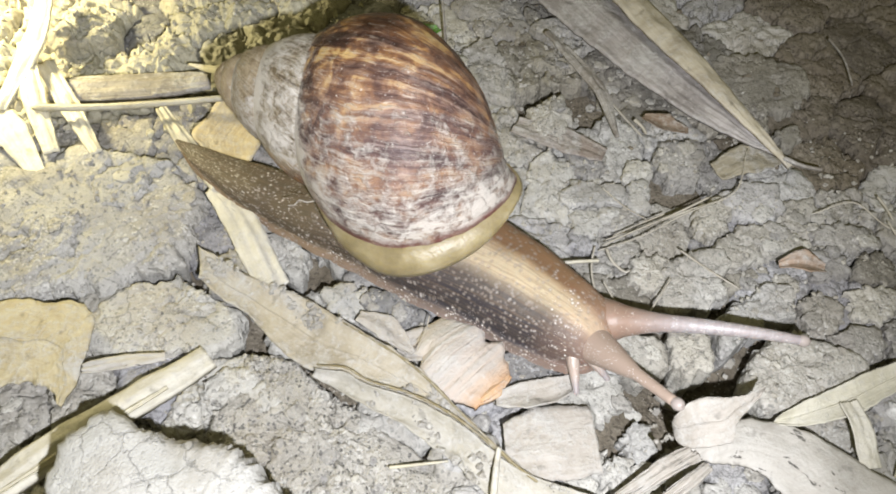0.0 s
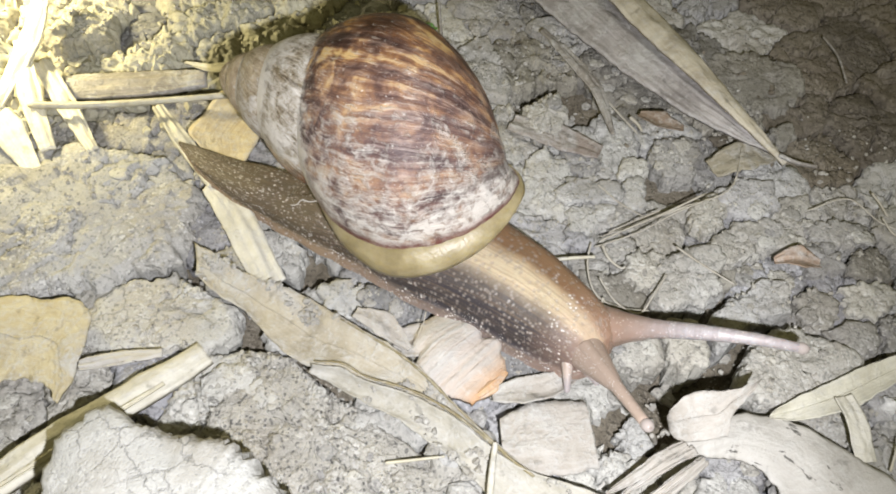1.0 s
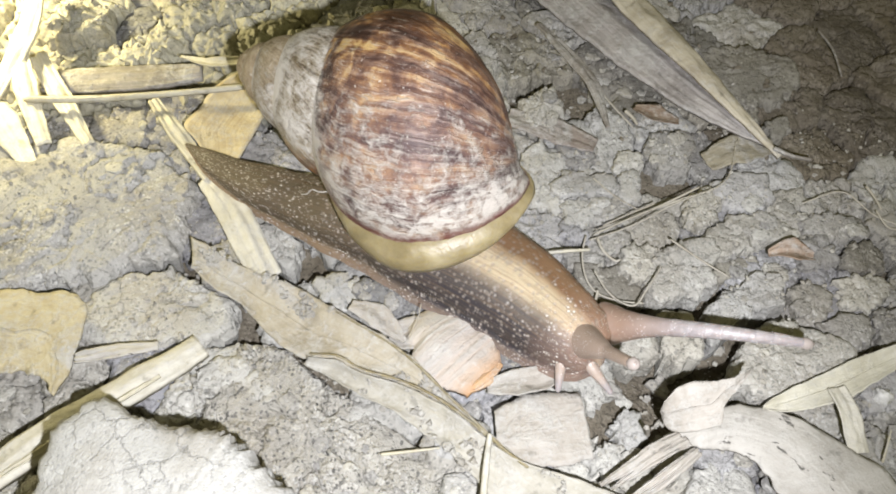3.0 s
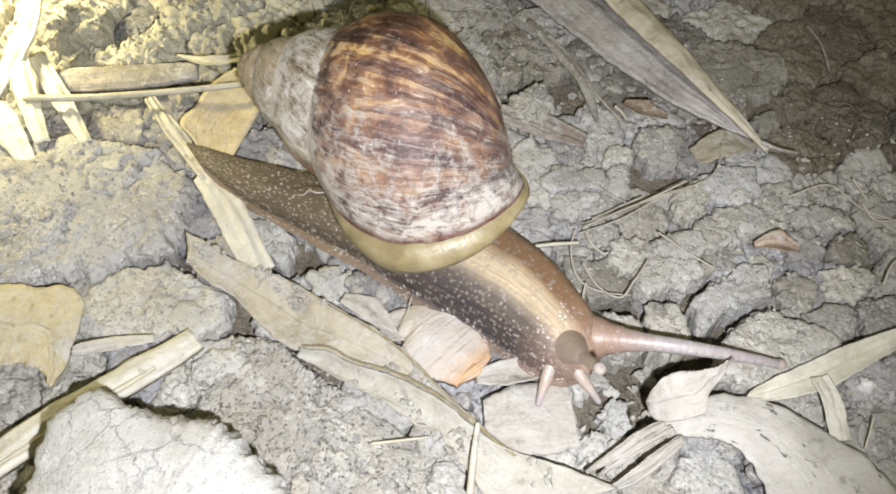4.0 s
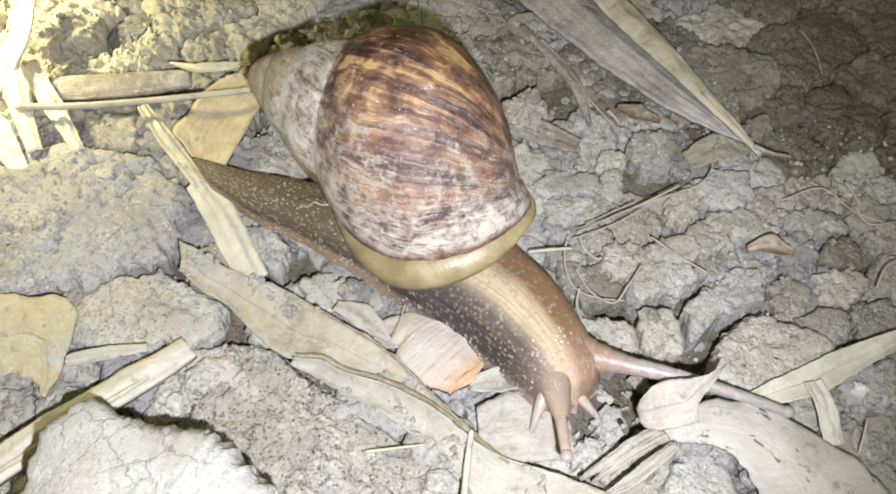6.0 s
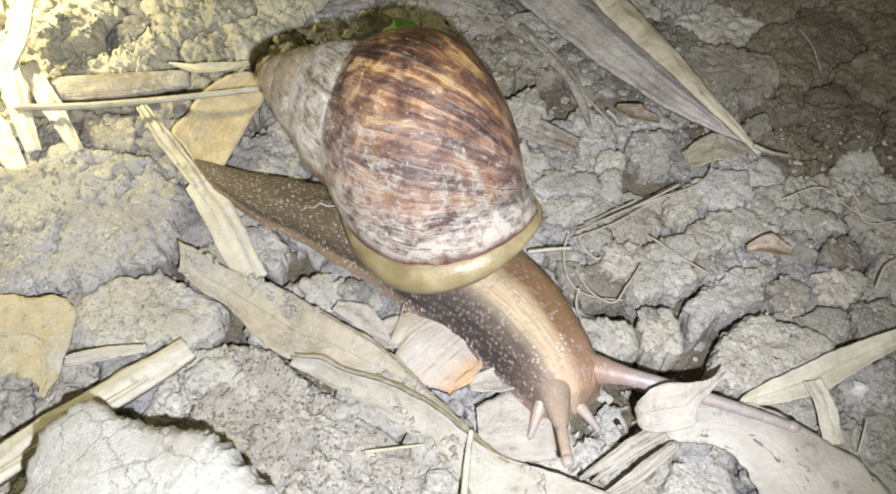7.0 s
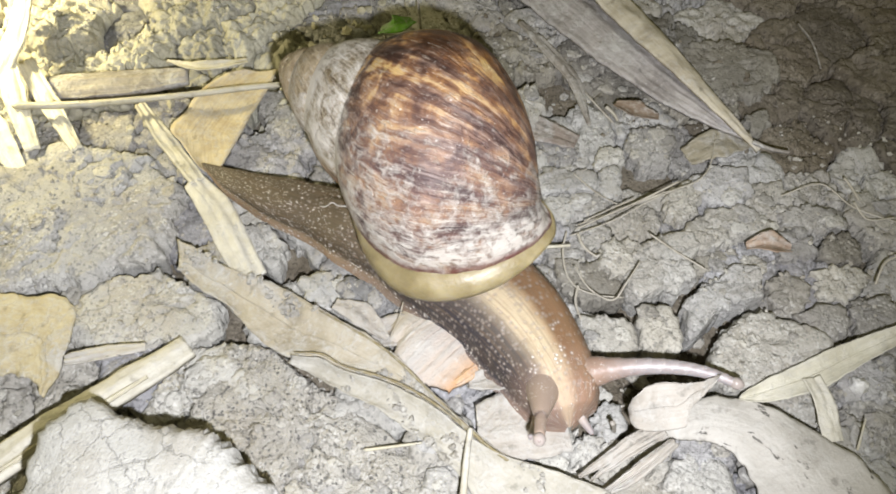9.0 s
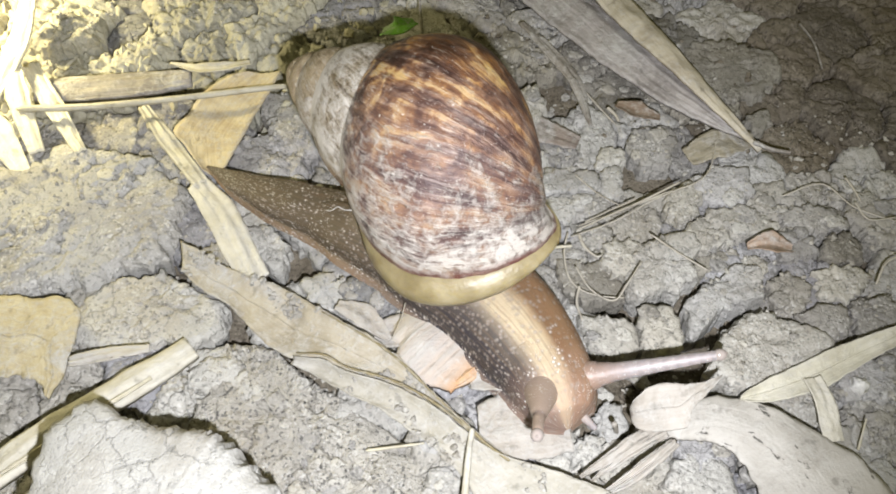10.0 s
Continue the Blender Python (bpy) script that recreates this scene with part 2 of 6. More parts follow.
def shell_material():
    m, nt, b = material("snail_shell", 0.5)
    uv = nt.nodes.new("ShaderNodeUVMap").outputs[0]
    sep = nt.nodes.new("ShaderNodeSeparateXYZ")
    nt.links.new(uv, sep.inputs[0])
    turn, across = sep.outputs[0], sep.outputs[1]      # turns before the lip (0 at the lip); 0 suture to 1 base
    ob = nt.nodes.new("ShaderNodeTexCoord").outputs["Object"]

    def add(*parts):
        total = None
        for sock, k in parts:
            term = maths(nt, "MULTIPLY", sock, k)
            total = term if total is None else maths(nt, "ADD", total, term)
        return total
    # growth lines: quick change round the whorl, slow across it, wavy, slanting forwards on the older part
    wav = fbm(nt, scaled(nt, uv, (6, 4, 1)), 1.0, 3)
    slant = maths(nt, "MULTIPLY", across, grey(nt, turn, -0.08, -0.34, 0, 0.30))
    bent = nt.nodes.new("ShaderNodeCombineXYZ")
    nt.links.new(maths(nt, "SUBTRACT", maths(nt, "ADD", turn, maths(nt, "MULTIPLY", wav, 0.05)), slant), bent.inputs[0])
    nt.links.new(across, bent.inputs[1])
    q = bent.outputs[0]
    lines = fbm(nt, scaled(nt, q, (95, 3.2, 1)), 1.0, 5, 0.62, 0.4)
    thin = fbm(nt, scaled(nt, q, (260, 16, 1)), 1.0, 3, 0.6, 0.4)
    band = fbm(nt, scaled(nt, q, (19, 2.0, 1)), 1.0, 3, 0.55, 0.6)
    blot = fbm(nt, ob, 95, 5, 0.62, 0.8)
    patch = fbm(nt, ob, 165, 4, 0.6, 0.9)
    scuff = fbm(nt, ob, 420, 6, 0.75, 0.4)
    # blotches beside the suture, flames and streaks farther down the whorl
    core = nt.nodes.new("ShaderNodeMix")
    nt.links.new(grey(nt, across, 0.14, 0.36, 0.9, 0.38), core.inputs[0])
    nt.links.new(band, core.inputs[2])
    nt.links.new(patch, core.inputs[3])
    tone = add((core.outputs[0], 0.62), (lines, 0.16), (blot, 0.22))
    rich = ramp(nt, tone, [(0.435, (0.028, 0.012, 0.009)), (0.487, (0.075, 0.029, 0.012)), (0.522, (0.150, 0.061, 0.018)), (0.545, (0.31, 0.150, 0.036)), (0.572, (0.57, 0.39, 0.14))])
    dull = ramp(nt, tone, [(0.41, (0.060, 0.036, 0.036)), (0.47, (0.115, 0.070, 0.062)), (0.52, (0.205, 0.120, 0.082)), (0.57, (0.33, 0.215, 0.135))])
    # the older half of the body whorl keeps its colour, the newer half is duller
    col = mixc(nt, grey(nt, maths(nt, "ADD", turn, maths(nt, "MULTIPLY", blot, 0.14)), -0.26, -0.07, 0, 0.9), rich, dull)
    # a row of dark spots a little below the suture
    spot = maths(nt, "MULTIPLY", grey(nt, cells(nt, scaled(nt, uv, (34, 9, 1)), 1.0).outputs[0], 0.12, 0.26, 1, 0), maths(nt, "MULTIPLY", grey(nt, across, 0.10, 0.16, 0, 1), grey(nt, across, 0.34, 0.26, 0, 1)))
    col = mixc(nt, maths(nt, "MULTIPLY", spot, 0.7), col, (0.040, 0.018, 0.014))
    # greyish bloom in thin wisps along the growth lines
    wisp = add((lines, 0.5), (scuff, 0.30), (patch, 0.20))
    col = mixc(nt, maths(nt, "MULTIPLY", grey(nt, wisp, 0.47, 0.60, 0.0, 0.6), grey(nt, turn, -0.42, -0.14, 0.10, 1)), col, (0.30, 0.245, 0.225))
    spire = ramp(nt, add((lines, 0.45), (scuff, 0.35), (blot, 0.20)), [(0.40, (0.085, 0.062, 0.038)), (0.46, (0.20, 0.160, 0.105)), (0.51, (0.31, 0.265, 0.195)), (0.58, (0.46, 0.425, 0.365))])
    col = mixc(nt, grey(nt, maths(nt, "ADD", turn, maths(nt, "MULTIPLY", maths(nt, "SUBTRACT", patch, 0.5), 0.10)), -0.97, -1.04, 0, 1), col, spire)
    apex = ramp(nt, scuff, [(0.35, (0.15, 0.105, 0.058)), (0.60, (0.31, 0.245, 0.16))])
    col = mixc(nt, grey(nt, turn, -1.9, -2.5, 0, 0.85), col, apex)
    # chalky wear: near the lip, on the spire and along the suture
    chalk = add((thin, 0.16), (scuff, 0.44), (blot, 0.32), (lines, 0.08))
    near_lip = maths(nt, "MULTIPLY", grey(nt, turn, -0.27, -0.05, 0, 0.155), grey(nt, turn, -0.001, -0.014, 0.2, 1))
    old = maths(nt, "MULTIPLY", grey(nt, turn, -0.98, -1.08, 0, 0.16), grey(nt, turn, -2.4, -1.9, 0, 1))
    seam = grey(nt, across, 0.20, 0.02, 0, 0.22)
    low = grey(nt, across, 0.55, 0.95, 0, 0.05)
    amount = grey(nt, add((chalk, 1.0), (near_lip, 1.0), (old, 1.0), (seam, 1.0), (low, 1.0)), 0.585, 0.70, 0.0, 0.85)
    col = mixc(nt, amount, col, (0.50, 0.47, 0.43))
    col = mixc(nt, grey(nt, fbm(nt, ob, 1300, 3, 0.7), 0.64, 0.69, 0, 0.6), col, (0.62, 0.59, 0.55))
    col = mixc(nt, maths(nt, "MULTIPLY", grey(nt, thin, 0.57, 0.64, 0, 0.6), grey(nt, patch, 0.42, 0.58, 0, 1)), col, (0.46, 0.40, 0.34))
    col = mixc(nt, maths(nt, "MULTIPLY", grey(nt, turn, -0.022, -0.011, 0, 1), grey(nt, patch, 0.35, 0.6, 0.95, 0.35)), col, (0.13, 0.032, 0.026))
    nt.links.new(col, b.inputs["Base Color"])
    nt.links.new(grey(nt, amount, 0, 1, 0.36, 0.9), b.inputs["Roughness"])
    b.inputs["Specular IOR Level"].default_value = 0.3
    relief(nt, b, [(band, 0.0008, 0.3), (lines, 0.0006, 0.5), (thin, 0.00025, 0.7), (scuff, 0.0005, 0.6), (amount, 0.00025, 0.7)])
    return m


SHELL = shell_material()


def flesh(name, stops, rough=0.33, stripe=False):
    """Wet snail skin: UV in metres along the body, and -1 to 1 over the back."""
    m, nt, b = material(name, rough)
    uv = nt.nodes.new("ShaderNodeUVMap").outputs[0]
    sep = nt.nodes.new("ShaderNodeSeparateXYZ")
    nt.links.new(uv, sep.inputs[0])
    s, v = sep.outputs[0], sep.outputs[1]
    skin = nt.nodes.new("ShaderNodeCombineXYZ")
    nt.links.new(s, skin.inputs[0])
    nt.links.new(maths(nt, "MULTIPLY", v, 0.021), skin.inputs[1])
    q = skin.outputs[0]
    blot = fbm(nt, q, 160, 4, 0.6)
    wv = maths(nt, "ADD", v, maths(nt, "MULTIPLY", maths(nt, "SUBTRACT", blot, 0.5), 0.10))
    col = ramp(nt, grey(nt, wv, -1, 1, 0, 1), stops)
    c = cells(nt, q, 800)
    dist = c.outputs[0]
    knob = grey(nt, dist, 0.10, 0.55, 1, 0)
    some = grey(nt, fbm(nt, q, 170, 3), 0.44, 0.58, 0, 1)
    if stripe:
        tailwards = grey(nt, s, 0.045, 0.080, 0, 1)
        col = mixc(nt, tailwards, mixc(nt, grey(nt, maths(nt, "ABSOLUTE", v), 0.80, 0.93, 0, 1), (0.080, 0.062, 0.040), (0.25, 0.178, 0.115)), col)
        # fine furrows along the neck
        fur = fbm(nt, scaled(nt, uv, (45, 34, 1)), 1.0, 4, 0.6, 0.4)
        col = mixc(nt, grey(nt, fur, 0.40, 0.52, 0.36, 0), col, (0.15, 0.105, 0.065))
        # pinkish head
        col = mixc(nt, grey(nt, maths(nt, "ADD", s, maths(nt, "MULTIPLY", blot, 0.008)), 0.110, 0.130, 0, 0.75), col, (0.31, 0.205, 0.158))
    col = mixc(nt, grey(nt, knob, 0.25, 0.65, 0, 0.50), col, (0.25, 0.215, 0.185))
    # white dots put glints of the wet skin into its colour
    glints = maths(nt, "MULTIPLY", grey(nt, dist, 0.15, 0.23, 1, 0), some)
    shown = maths(nt, "MAXIMUM", grey(nt, maths(nt, "ABSOLUTE", v), 0.56, 0.84, 0.10, 1), maths(nt, "MAXIMUM", grey(nt, s, 0.098, 0.114, 0, 1), grey(nt, s, 0.060, 0.045, 0, 0.7)))
    col = mixc(nt, maths(nt, "MULTIPLY", maths(nt, "MULTIPLY", glints, shown), 0.75), col, (0.80, 0.76, 0.72))
    # finer white specks, more glints painted on the skin
    specks = maths(nt, "MULTIPLY", grey(nt, cells(nt, q, 1900).outputs[0], 0.13, 0.20, 1, 0), grey(nt, fbm(nt, q, 210, 2), 0.46, 0.56, 0, 1))
    col = mixc(nt, maths(nt, "MULTIPLY", maths(nt, "MULTIPLY", specks, shown), 0.75), col, (0.82, 0.78, 0.74))
    nt.links.new(col, b.inputs["Base Color"])
    b.inputs["Subsurface Weight"].default_value = 0.08
    b.inputs["Subsurface Radius"].default_value = (1.0, 0.5, 0.28)
    b.inputs["Subsurface Scale"].default_value = 0.0012
    nt.links.new(grey(nt, knob, 0, 1, rough + 0.12, rough - 0.14), b.inputs["Roughness"])
    b.inputs["Specular IOR Level"].default_value = 0.28
    relief(nt, b, [(blot, 0.0008, 0.5), (knob, 0.00028, 0.32), (fbm(nt, q, 2600, 2), 0.0001, 0.5)])
    return m


DARKF, MIDF, STRIPE, BROWN = (0.038, 0.033, 0.036), (0.075, 0.062, 0.053), (0.44, 0.36, 0.245), (0.165, 0.094, 0.050)
BODY = flesh("snail_skin", [(0.0, (0.21, 0.165, 0.14)), (0.045, (0.13, 0.10, 0.088)), (0.09, DARKF), (0.24, DARKF), (0.35, MIDF), (0.405, (0.22, 0.18, 0.135)), (0.44, STRIPE), (0.52, STRIPE), (0.55, (0.32, 0.235, 0.145)),
                            (0.58, BROWN), (0.68, (0.215, 0.125, 0.068)), (0.85, (0.15, 0.090, 0.052)), (1.0, (0.26, 0.18, 0.12))], 0.46, True)


def stalk_material(name, zone, base, glow=0.4, deep=0.0012):
    """Wet stalk skin: brown like the head up to zone of its length, mauve grey beyond."""
    m, nt, b = material(name, 0.42)
    p = nt.nodes.new("ShaderNodeTexCoord").outputs["Object"]
    sep = nt.nodes.new("ShaderNodeSeparateXYZ")
    nt.links.new(nt.nodes.new("ShaderNodeUVMap").outputs[0], sep.inputs[0])
    col = ramp(nt, fbm(nt, p, 350, 3, 0.6), [(0.35, (0.265, 0.235, 0.235)), (0.65, (0.35, 0.315, 0.315))])
    col = mixc(nt, grey(nt, sep.outputs[0], 0.3 * zone, zone, 1, 0), col, base)
    c = cells(nt, p, 1700).outputs[0]
    # glints of the wet stalk, painted as white dots
    glints = maths(nt, "MULTIPLY", grey(nt, c, 0.18, 0.26, 1, 0), grey(nt, fbm(nt, p, 300, 2), 0.44, 0.56, 0, 0.75))
    nt.links.new(mixc(nt, glints, col, (0.75, 0.72, 0.70)), b.inputs["Base Color"])
    b.inputs["Subsurface Weight"].default_value = glow
    b.inputs["Subsurface Radius"].default_value = (1.0, 0.7, 0.55)
    b.inputs["Subsurface Scale"].default_value = deep
    relief(nt, b, [(fbm(nt, p, 900, 3), 0.0003, 0.6)])
    return m


STALK = stalk_material("stalk_skin", 0.40, (0.26, 0.178, 0.135))
STALK_BROWN = stalk_material("brown_stalk_skin", 6.0, (0.34, 0.262, 0.215), 0.0, 0.001)
FEELER = stalk_material("feeler_skin", 0.7, (0.34, 0.275, 0.235), 0.2, 0.001)


def collar_material():
    m, nt, b = material("mantle_collar", 0.42)
    p = nt.nodes.new("ShaderNodeTexCoord").outputs["Object"]
    col = ramp(nt, fbm(nt, p, 130, 4, 0.6), [(0.32, (0.165, 0.130, 0.064)), (0.52, (0.230, 0.188, 0.100)), (0.70, (0.30, 0.255, 0.155))])
    nt.links.new(col, b.inputs["Base Color"])
    b.inputs["Subsurface Weight"].default_value = 0.35
    b.inputs["Subsurface Radius"].default_value = (1.0, 0.8, 0.3)
    b.inputs["Subsurface Scale"].default_value = 0.002
    relief(nt, b, [(fbm(nt, p, 300, 4, 0.6), 0.0006, 0.6)])
    return m


COLLAR = collar_material()
EYE, _nt, _b = material("eye_bulb", 0.12)
_b.inputs["Base Color"].default_value = (0.30, 0.26, 0.24, 1)
PUPIL, _nt, _b = material("eye_spot", 0.15)
_b.inputs["Base Color"].default_value = (0.24, 0.20, 0.18, 1)


# ---------------------------------------------------------------- mesh helpers
def mesh_ob(name, verts, faces, mat, uvs=None, parent=None, smooth=True):
    me = bpy.data.meshes.new(name)
    me.from_pydata([tuple(v) for v in verts], [], faces)
    me.materials.append(mat)
    if uvs is not None:
        layer = me.uv_layers.new(name="UVMap")
        idx = np.empty(len(me.loops), dtype=np.int32)
        me.loops.foreach_get("vertex_index", idx)
        layer.data.foreach_set("uv", np.asarray(uvs, dtype=np.float32)[idx].ravel())
    if smooth:
        me.polygons.foreach_set("use_smooth", [True] * len(me.polygons))
    ob = new(name, me)
    ob.parent = parent
    return ob


def grid_faces(n, m, closed=False, flip=False):
    out = []
    for i in range(n - 1):
        for j in range(m if closed else m - 1):
            k = (j + 1) % m
            q = (i * m + j, i * m + k, (i + 1) * m + k, (i + 1) * m + j)
            out.append(q[::-1] if flip else q)
    return out


def spline(pts, n):
    """n points evenly along a Catmull-Rom curve through pts."""
    p = np.array(pts, float)
    p = np.vstack([2 * p[0] - p[1], p, 2 * p[-1] - p[-2]])
    out = []
    for i in range(1, len(p) - 2):
        for u in np.linspace(0, 1, 24, endpoint=False):
            a, b, c, d = p[i - 1], p[i], p[i + 1], p[i + 2]
            out.append(0.5 * (2 * b + (c - a) * u + (2 * a - 5 * b + 4 * c - d) * u ** 2 + (3 * b - a - 3 * c + d) * u ** 3))
    out.append(p[-2])
    out = np.array(out)
    s = np.concatenate([[0], np.cumsum(np.linalg.norm(np.diff(out, axis=0), axis=1))])
    t = np.linspace(0, s[-1], n)
    return np.stack([np.interp(t, s, out[:, k]) for k in range(out.shape[1])], 1), t


def fractal(x, y, z, octaves=5):
    return noise.fractal(Vector((x, y, z)), 1.0, 2.1, octaves)


# ---------------------------------------------------------------- ground
def graded(fine, step, far):
    a = list(np.arange(0, fine, step))
    d = step
    while a[-1] < far:
        d *= 1.35
        a.append(a[-1] + d)
    a = np.array(a)
    return np.concatenate([-a[:0:-1], a])


def ground_sheet():
    gx, gy = graded(0.24, 0.004, 14.0), graded(0.24, 0.004, 14.0)
    verts = []
    for y in gy:
        for x in gx:
            r = max(abs(x), abs(y))
            amp = 0.0035 + 0.012 * min(1, max(0, r - 0.24) / 0.3) + 0.03 * min(1, max(0, r - 1) / 4)
            verts.append((x, y, -0.0075 + amp * fractal(x * 38, y * 38, 0.3, 4)))
    ob = mesh_ob("ground", verts, grid_faces(len(gy), len(gx)), SOIL_DARK)
    return tagged(ob, "dry cracked grey clay soil strewn with leaf litter", "ground", kind="structure")


ground = ground_sheet()
ALL_V, ALL_F = [], []                       # tops of the clods, to lay crumbs and litter on


def crust(x, y, seed, scale):
    """Dried plates: how deep a point lies in a crack (0 to 1), and its plate's own level (-1 to 1)."""
    wx = x + 0.25 / scale * fractal(x * scale * 2.2, y * scale * 2.2, seed, 3)
    wy = y + 0.25 / scale * fractal(x * scale * 2.2, y * scale * 2.2, seed + 9, 3)
    d, p = noise.voronoi(Vector((wx * scale, wy * scale, seed)))
    return max(0.0, 1 - (d[1] - d[0]) / 0.13), 2 * noise.cell(p[0] * 7.3) - 1


def clod_mesh(poly, top, depth, dome, rough, seed, cell=0.0016, plates=1.0, middle=None, lumps=0.0):
    """A lump of dried clay over the outline poly: uneven top, crumbled rim, steep sides."""
    p = np.array(poly)
    c = p.mean(0) if middle is None else np.array(middle)
    q = np.roll(p, -1, 0)
    rad0 = np.mean(np.linalg.norm(p - c, axis=1))
    n = int(min(230, max(18, 2 * math.pi * rad0 / cell)))
    rings = int(min(80, max(5, rad0 / cell * 0.9)))
    rho = [((k + 1) / rings) ** 0.85 * 0.965 for k in range(rings)]
    edge = []
    for k in range(n):
        a = 2 * math.pi * k / n
        d = np.array((math.cos(a), math.sin(a)))
        best = rad0 * 2.5
        for s, e in zip(p - c, q - c):
            den = d[0] * (e - s)[1] - d[1] * (e - s)[0]
            if abs(den) < 1e-12:
                continue
            t = (s[0] * (e - s)[1] - s[1] * (e - s)[0]) / den
            u = (s[0] * d[1] - s[1] * d[0]) / den
            if t > 0 and -1e-6 <= u <= 1 + 1e-6:
                best = min(best, t)
        edge.append(best)
    edge = np.array(edge)
    for _ in range(1):
        edge = 0.25 * np.roll(edge, 1) + 0.5 * edge + 0.25 * np.roll(edge, -1)
    verts = [(c[0], c[1], 0)]
    for k in range(n):
        a = 2 * math.pi * k / n
        w = fractal(math.cos(a) * 2.2 + seed, math.sin(a) * 2.2, seed * 0.7, 5)
        w2 = fractal(c[0] * 300 + math.cos(a) * rad0 * 420, c[1] * 300 + math.sin(a) * rad0 * 420, seed, 3)
        edge[k] *= 1 + 0.12 * w
        edge[k] += 0.0012 * w2 + 0.0007 * fractal(c[0] * 300 + math.cos(a) * rad0 * 1300, c[1] * 300 + math.sin(a) * rad0 * 1300, seed, 2)
    for r in rho:
        for k in range(n):
            a = 2 * math.pi * k / n
            verts.append((c[0] + edge[k] * r * math.cos(a), c[1] + edge[k] * r * math.sin(a), r))
    out = []
    tilt = (fractal(seed, 1.7, 0, 1) * 0.10, fractal(seed, 5.1, 0, 1) * 0.10)
    for x, y, r in verts:
        z = top + dome * (1 - r * r) + tilt[0] * (x - c[0]) + tilt[1] * (y - c[1])
        fade = min(1.0, r / 0.22)
        z += rough * (0.7 * fractal(x * 75, y * 75, seed, 3) + 0.25 * fade * fractal(x * 330, y * 330, seed, 3))
        c1, l1 = crust(x, y, seed, 85)
        c2, l2 = crust(x, y, seed + 3, 230)
        gate = min(1.0, max(0.0, 0.5 + 1.6 * fractal(x * 60, y * 60, seed + 5, 2)))
        z += plates * rough * fade * (0.30 * l1 + 0.22 * l2 * gate - 1.5 * c1 * c1 * (0.3 + gate) - 0.6 * c2 * c2 * gate)
        if lumps:
            d = noise.voronoi(Vector((x * 260, y * 260, seed)))[0][0]
            e = noise.voronoi(Vector((x * 620, y * 620, seed)))[0][0]
            z += lumps * fade * (1.2 - 2.2 * d * d - 0.7 * e)
        z -= 0.0004 * max(0, (r - 0.9) / 0.065) ** 2
        out.append((x, y, z))
    for grow, drop in ((0.992, 0.0006), (1.005, 0.0014), (1.025, 0.0025), (1.035, 0.0038), (0.98, depth)):
        for k in range(n):
            a = 2 * math.pi * k / n
            x, y = c[0] + edge[k] * grow * math.cos(a), c[1] + edge[k] * grow * math.sin(a)
            e = edge[k] * grow + 0.0008 * fractal(x * 420, y * 420, seed + drop * 500, 3)
            x, y = c[0] + e * math.cos(a), c[1] + e * math.sin(a)
            out.append((x, y, out[1 + (rings - 1) * n + k][2] - drop * (1 + 0.35 * fractal(x * 260, y * 260, seed, 2))))
    faces = [(0, 1 + k, 1 + (k + 1) % n) for k in range(n)]
    faces += [tuple(i + 1 for i in f[::-1]) for f in grid_faces(rings + 5, n, True, True)]
    return out, [f[::-1] if len(f) == 4 else f for f in faces]


def crisp(me):
    """Broken sides keep their hard edges, tops stay smooth."""
    for q in me.polygons:
        q.use_smooth = q.normal.z > 0.35


def add_clod(poly, mat, top=0.0, depth=0.008, dome=0.0008, rough=0.0011, seed=1.0, name="clod", parent=ground, cell=0.0016, plates=1.0, middle=None, lumps=0.0):
    v, f = clod_mesh(poly, top, depth, dome, rough, seed, cell, plates, middle, lumps)
    base = len(ALL_V)
    ALL_V.extend(v)
    ALL_F.extend([tuple(i + base for i in q) for q in f])
    ob = mesh_ob(name, v, f, mat, parent=parent)
    crisp(ob.data)
    return ob


# large slabs and lumps, each with its own outline
BIG_POLYS = []


def slab(name, mat, poly, top, depth=0.011, dome=0.0003, rough=0.0006, plates=1.0, middle=None, cell=0.0008):
    BIG_POLYS.append(np.array(poly))
    add_clod(poly, mat, top, depth, dome, rough, 3.0 + 1.7 * len(BIG_POLYS), name, cell=cell, plates=plates, middle=middle)


slab("clay_slab", SOIL_PALE, [(-0.1401, 0.0307), (-0.1169, 0.0335), (-0.1004, 0.0322), (-0.0792, 0.0271), (-0.0714, 0.0194), (-0.0721, 0.0040), (-0.0737, -0.0041), (-0.0881, -0.0118), (-0.1052, -0.0138), (-0.1231, -0.0151)], 0.0040, 0.013, 0.0018, 0.0010)
slab("clay_slab", SOIL_PALE, [(-0.0907, -0.0263), (-0.0893, -0.0151), (-0.0828, -0.0101), (-0.0721, -0.0067), (-0.0613, -0.0143), (-0.0550, -0.0168), (-0.0564, -0.0247), (-0.0620, -0.0287), (-0.0787, -0.0298)], 0.0012, 0.010, 0.0003, 0.0006)
slab("clay_lump", SOIL_WHITE, [(-0.0789, -0.0743), (-0.0781, -0.0632), (-0.0766, -0.0575), (-0.0708, -0.0542), (-0.0590, -0.0573), (-0.0481, -0.0593), (-0.0422, -0.0621), (-0.0369, -0.0648), (-0.0321, -0.0686), (-0.0303, -0.0748), (-0.0292, -0.0873), (-0.0508, -0.0913), (-0.0742, -0.0873)], 0.0240, 0.034, 0.0032, 0.0006, 0.35, (-0.0529, -0.0822), 0.0007)
slab("clay_lump", SOIL, [(0.0165, 0.0492), (0.0211, 0.0545), (0.0275, 0.0554), (0.0285, 0.0462), (0.0252, 0.0392), (0.0190, 0.0388)], 0.0040, 0.011, 0.0010, 0.0008)
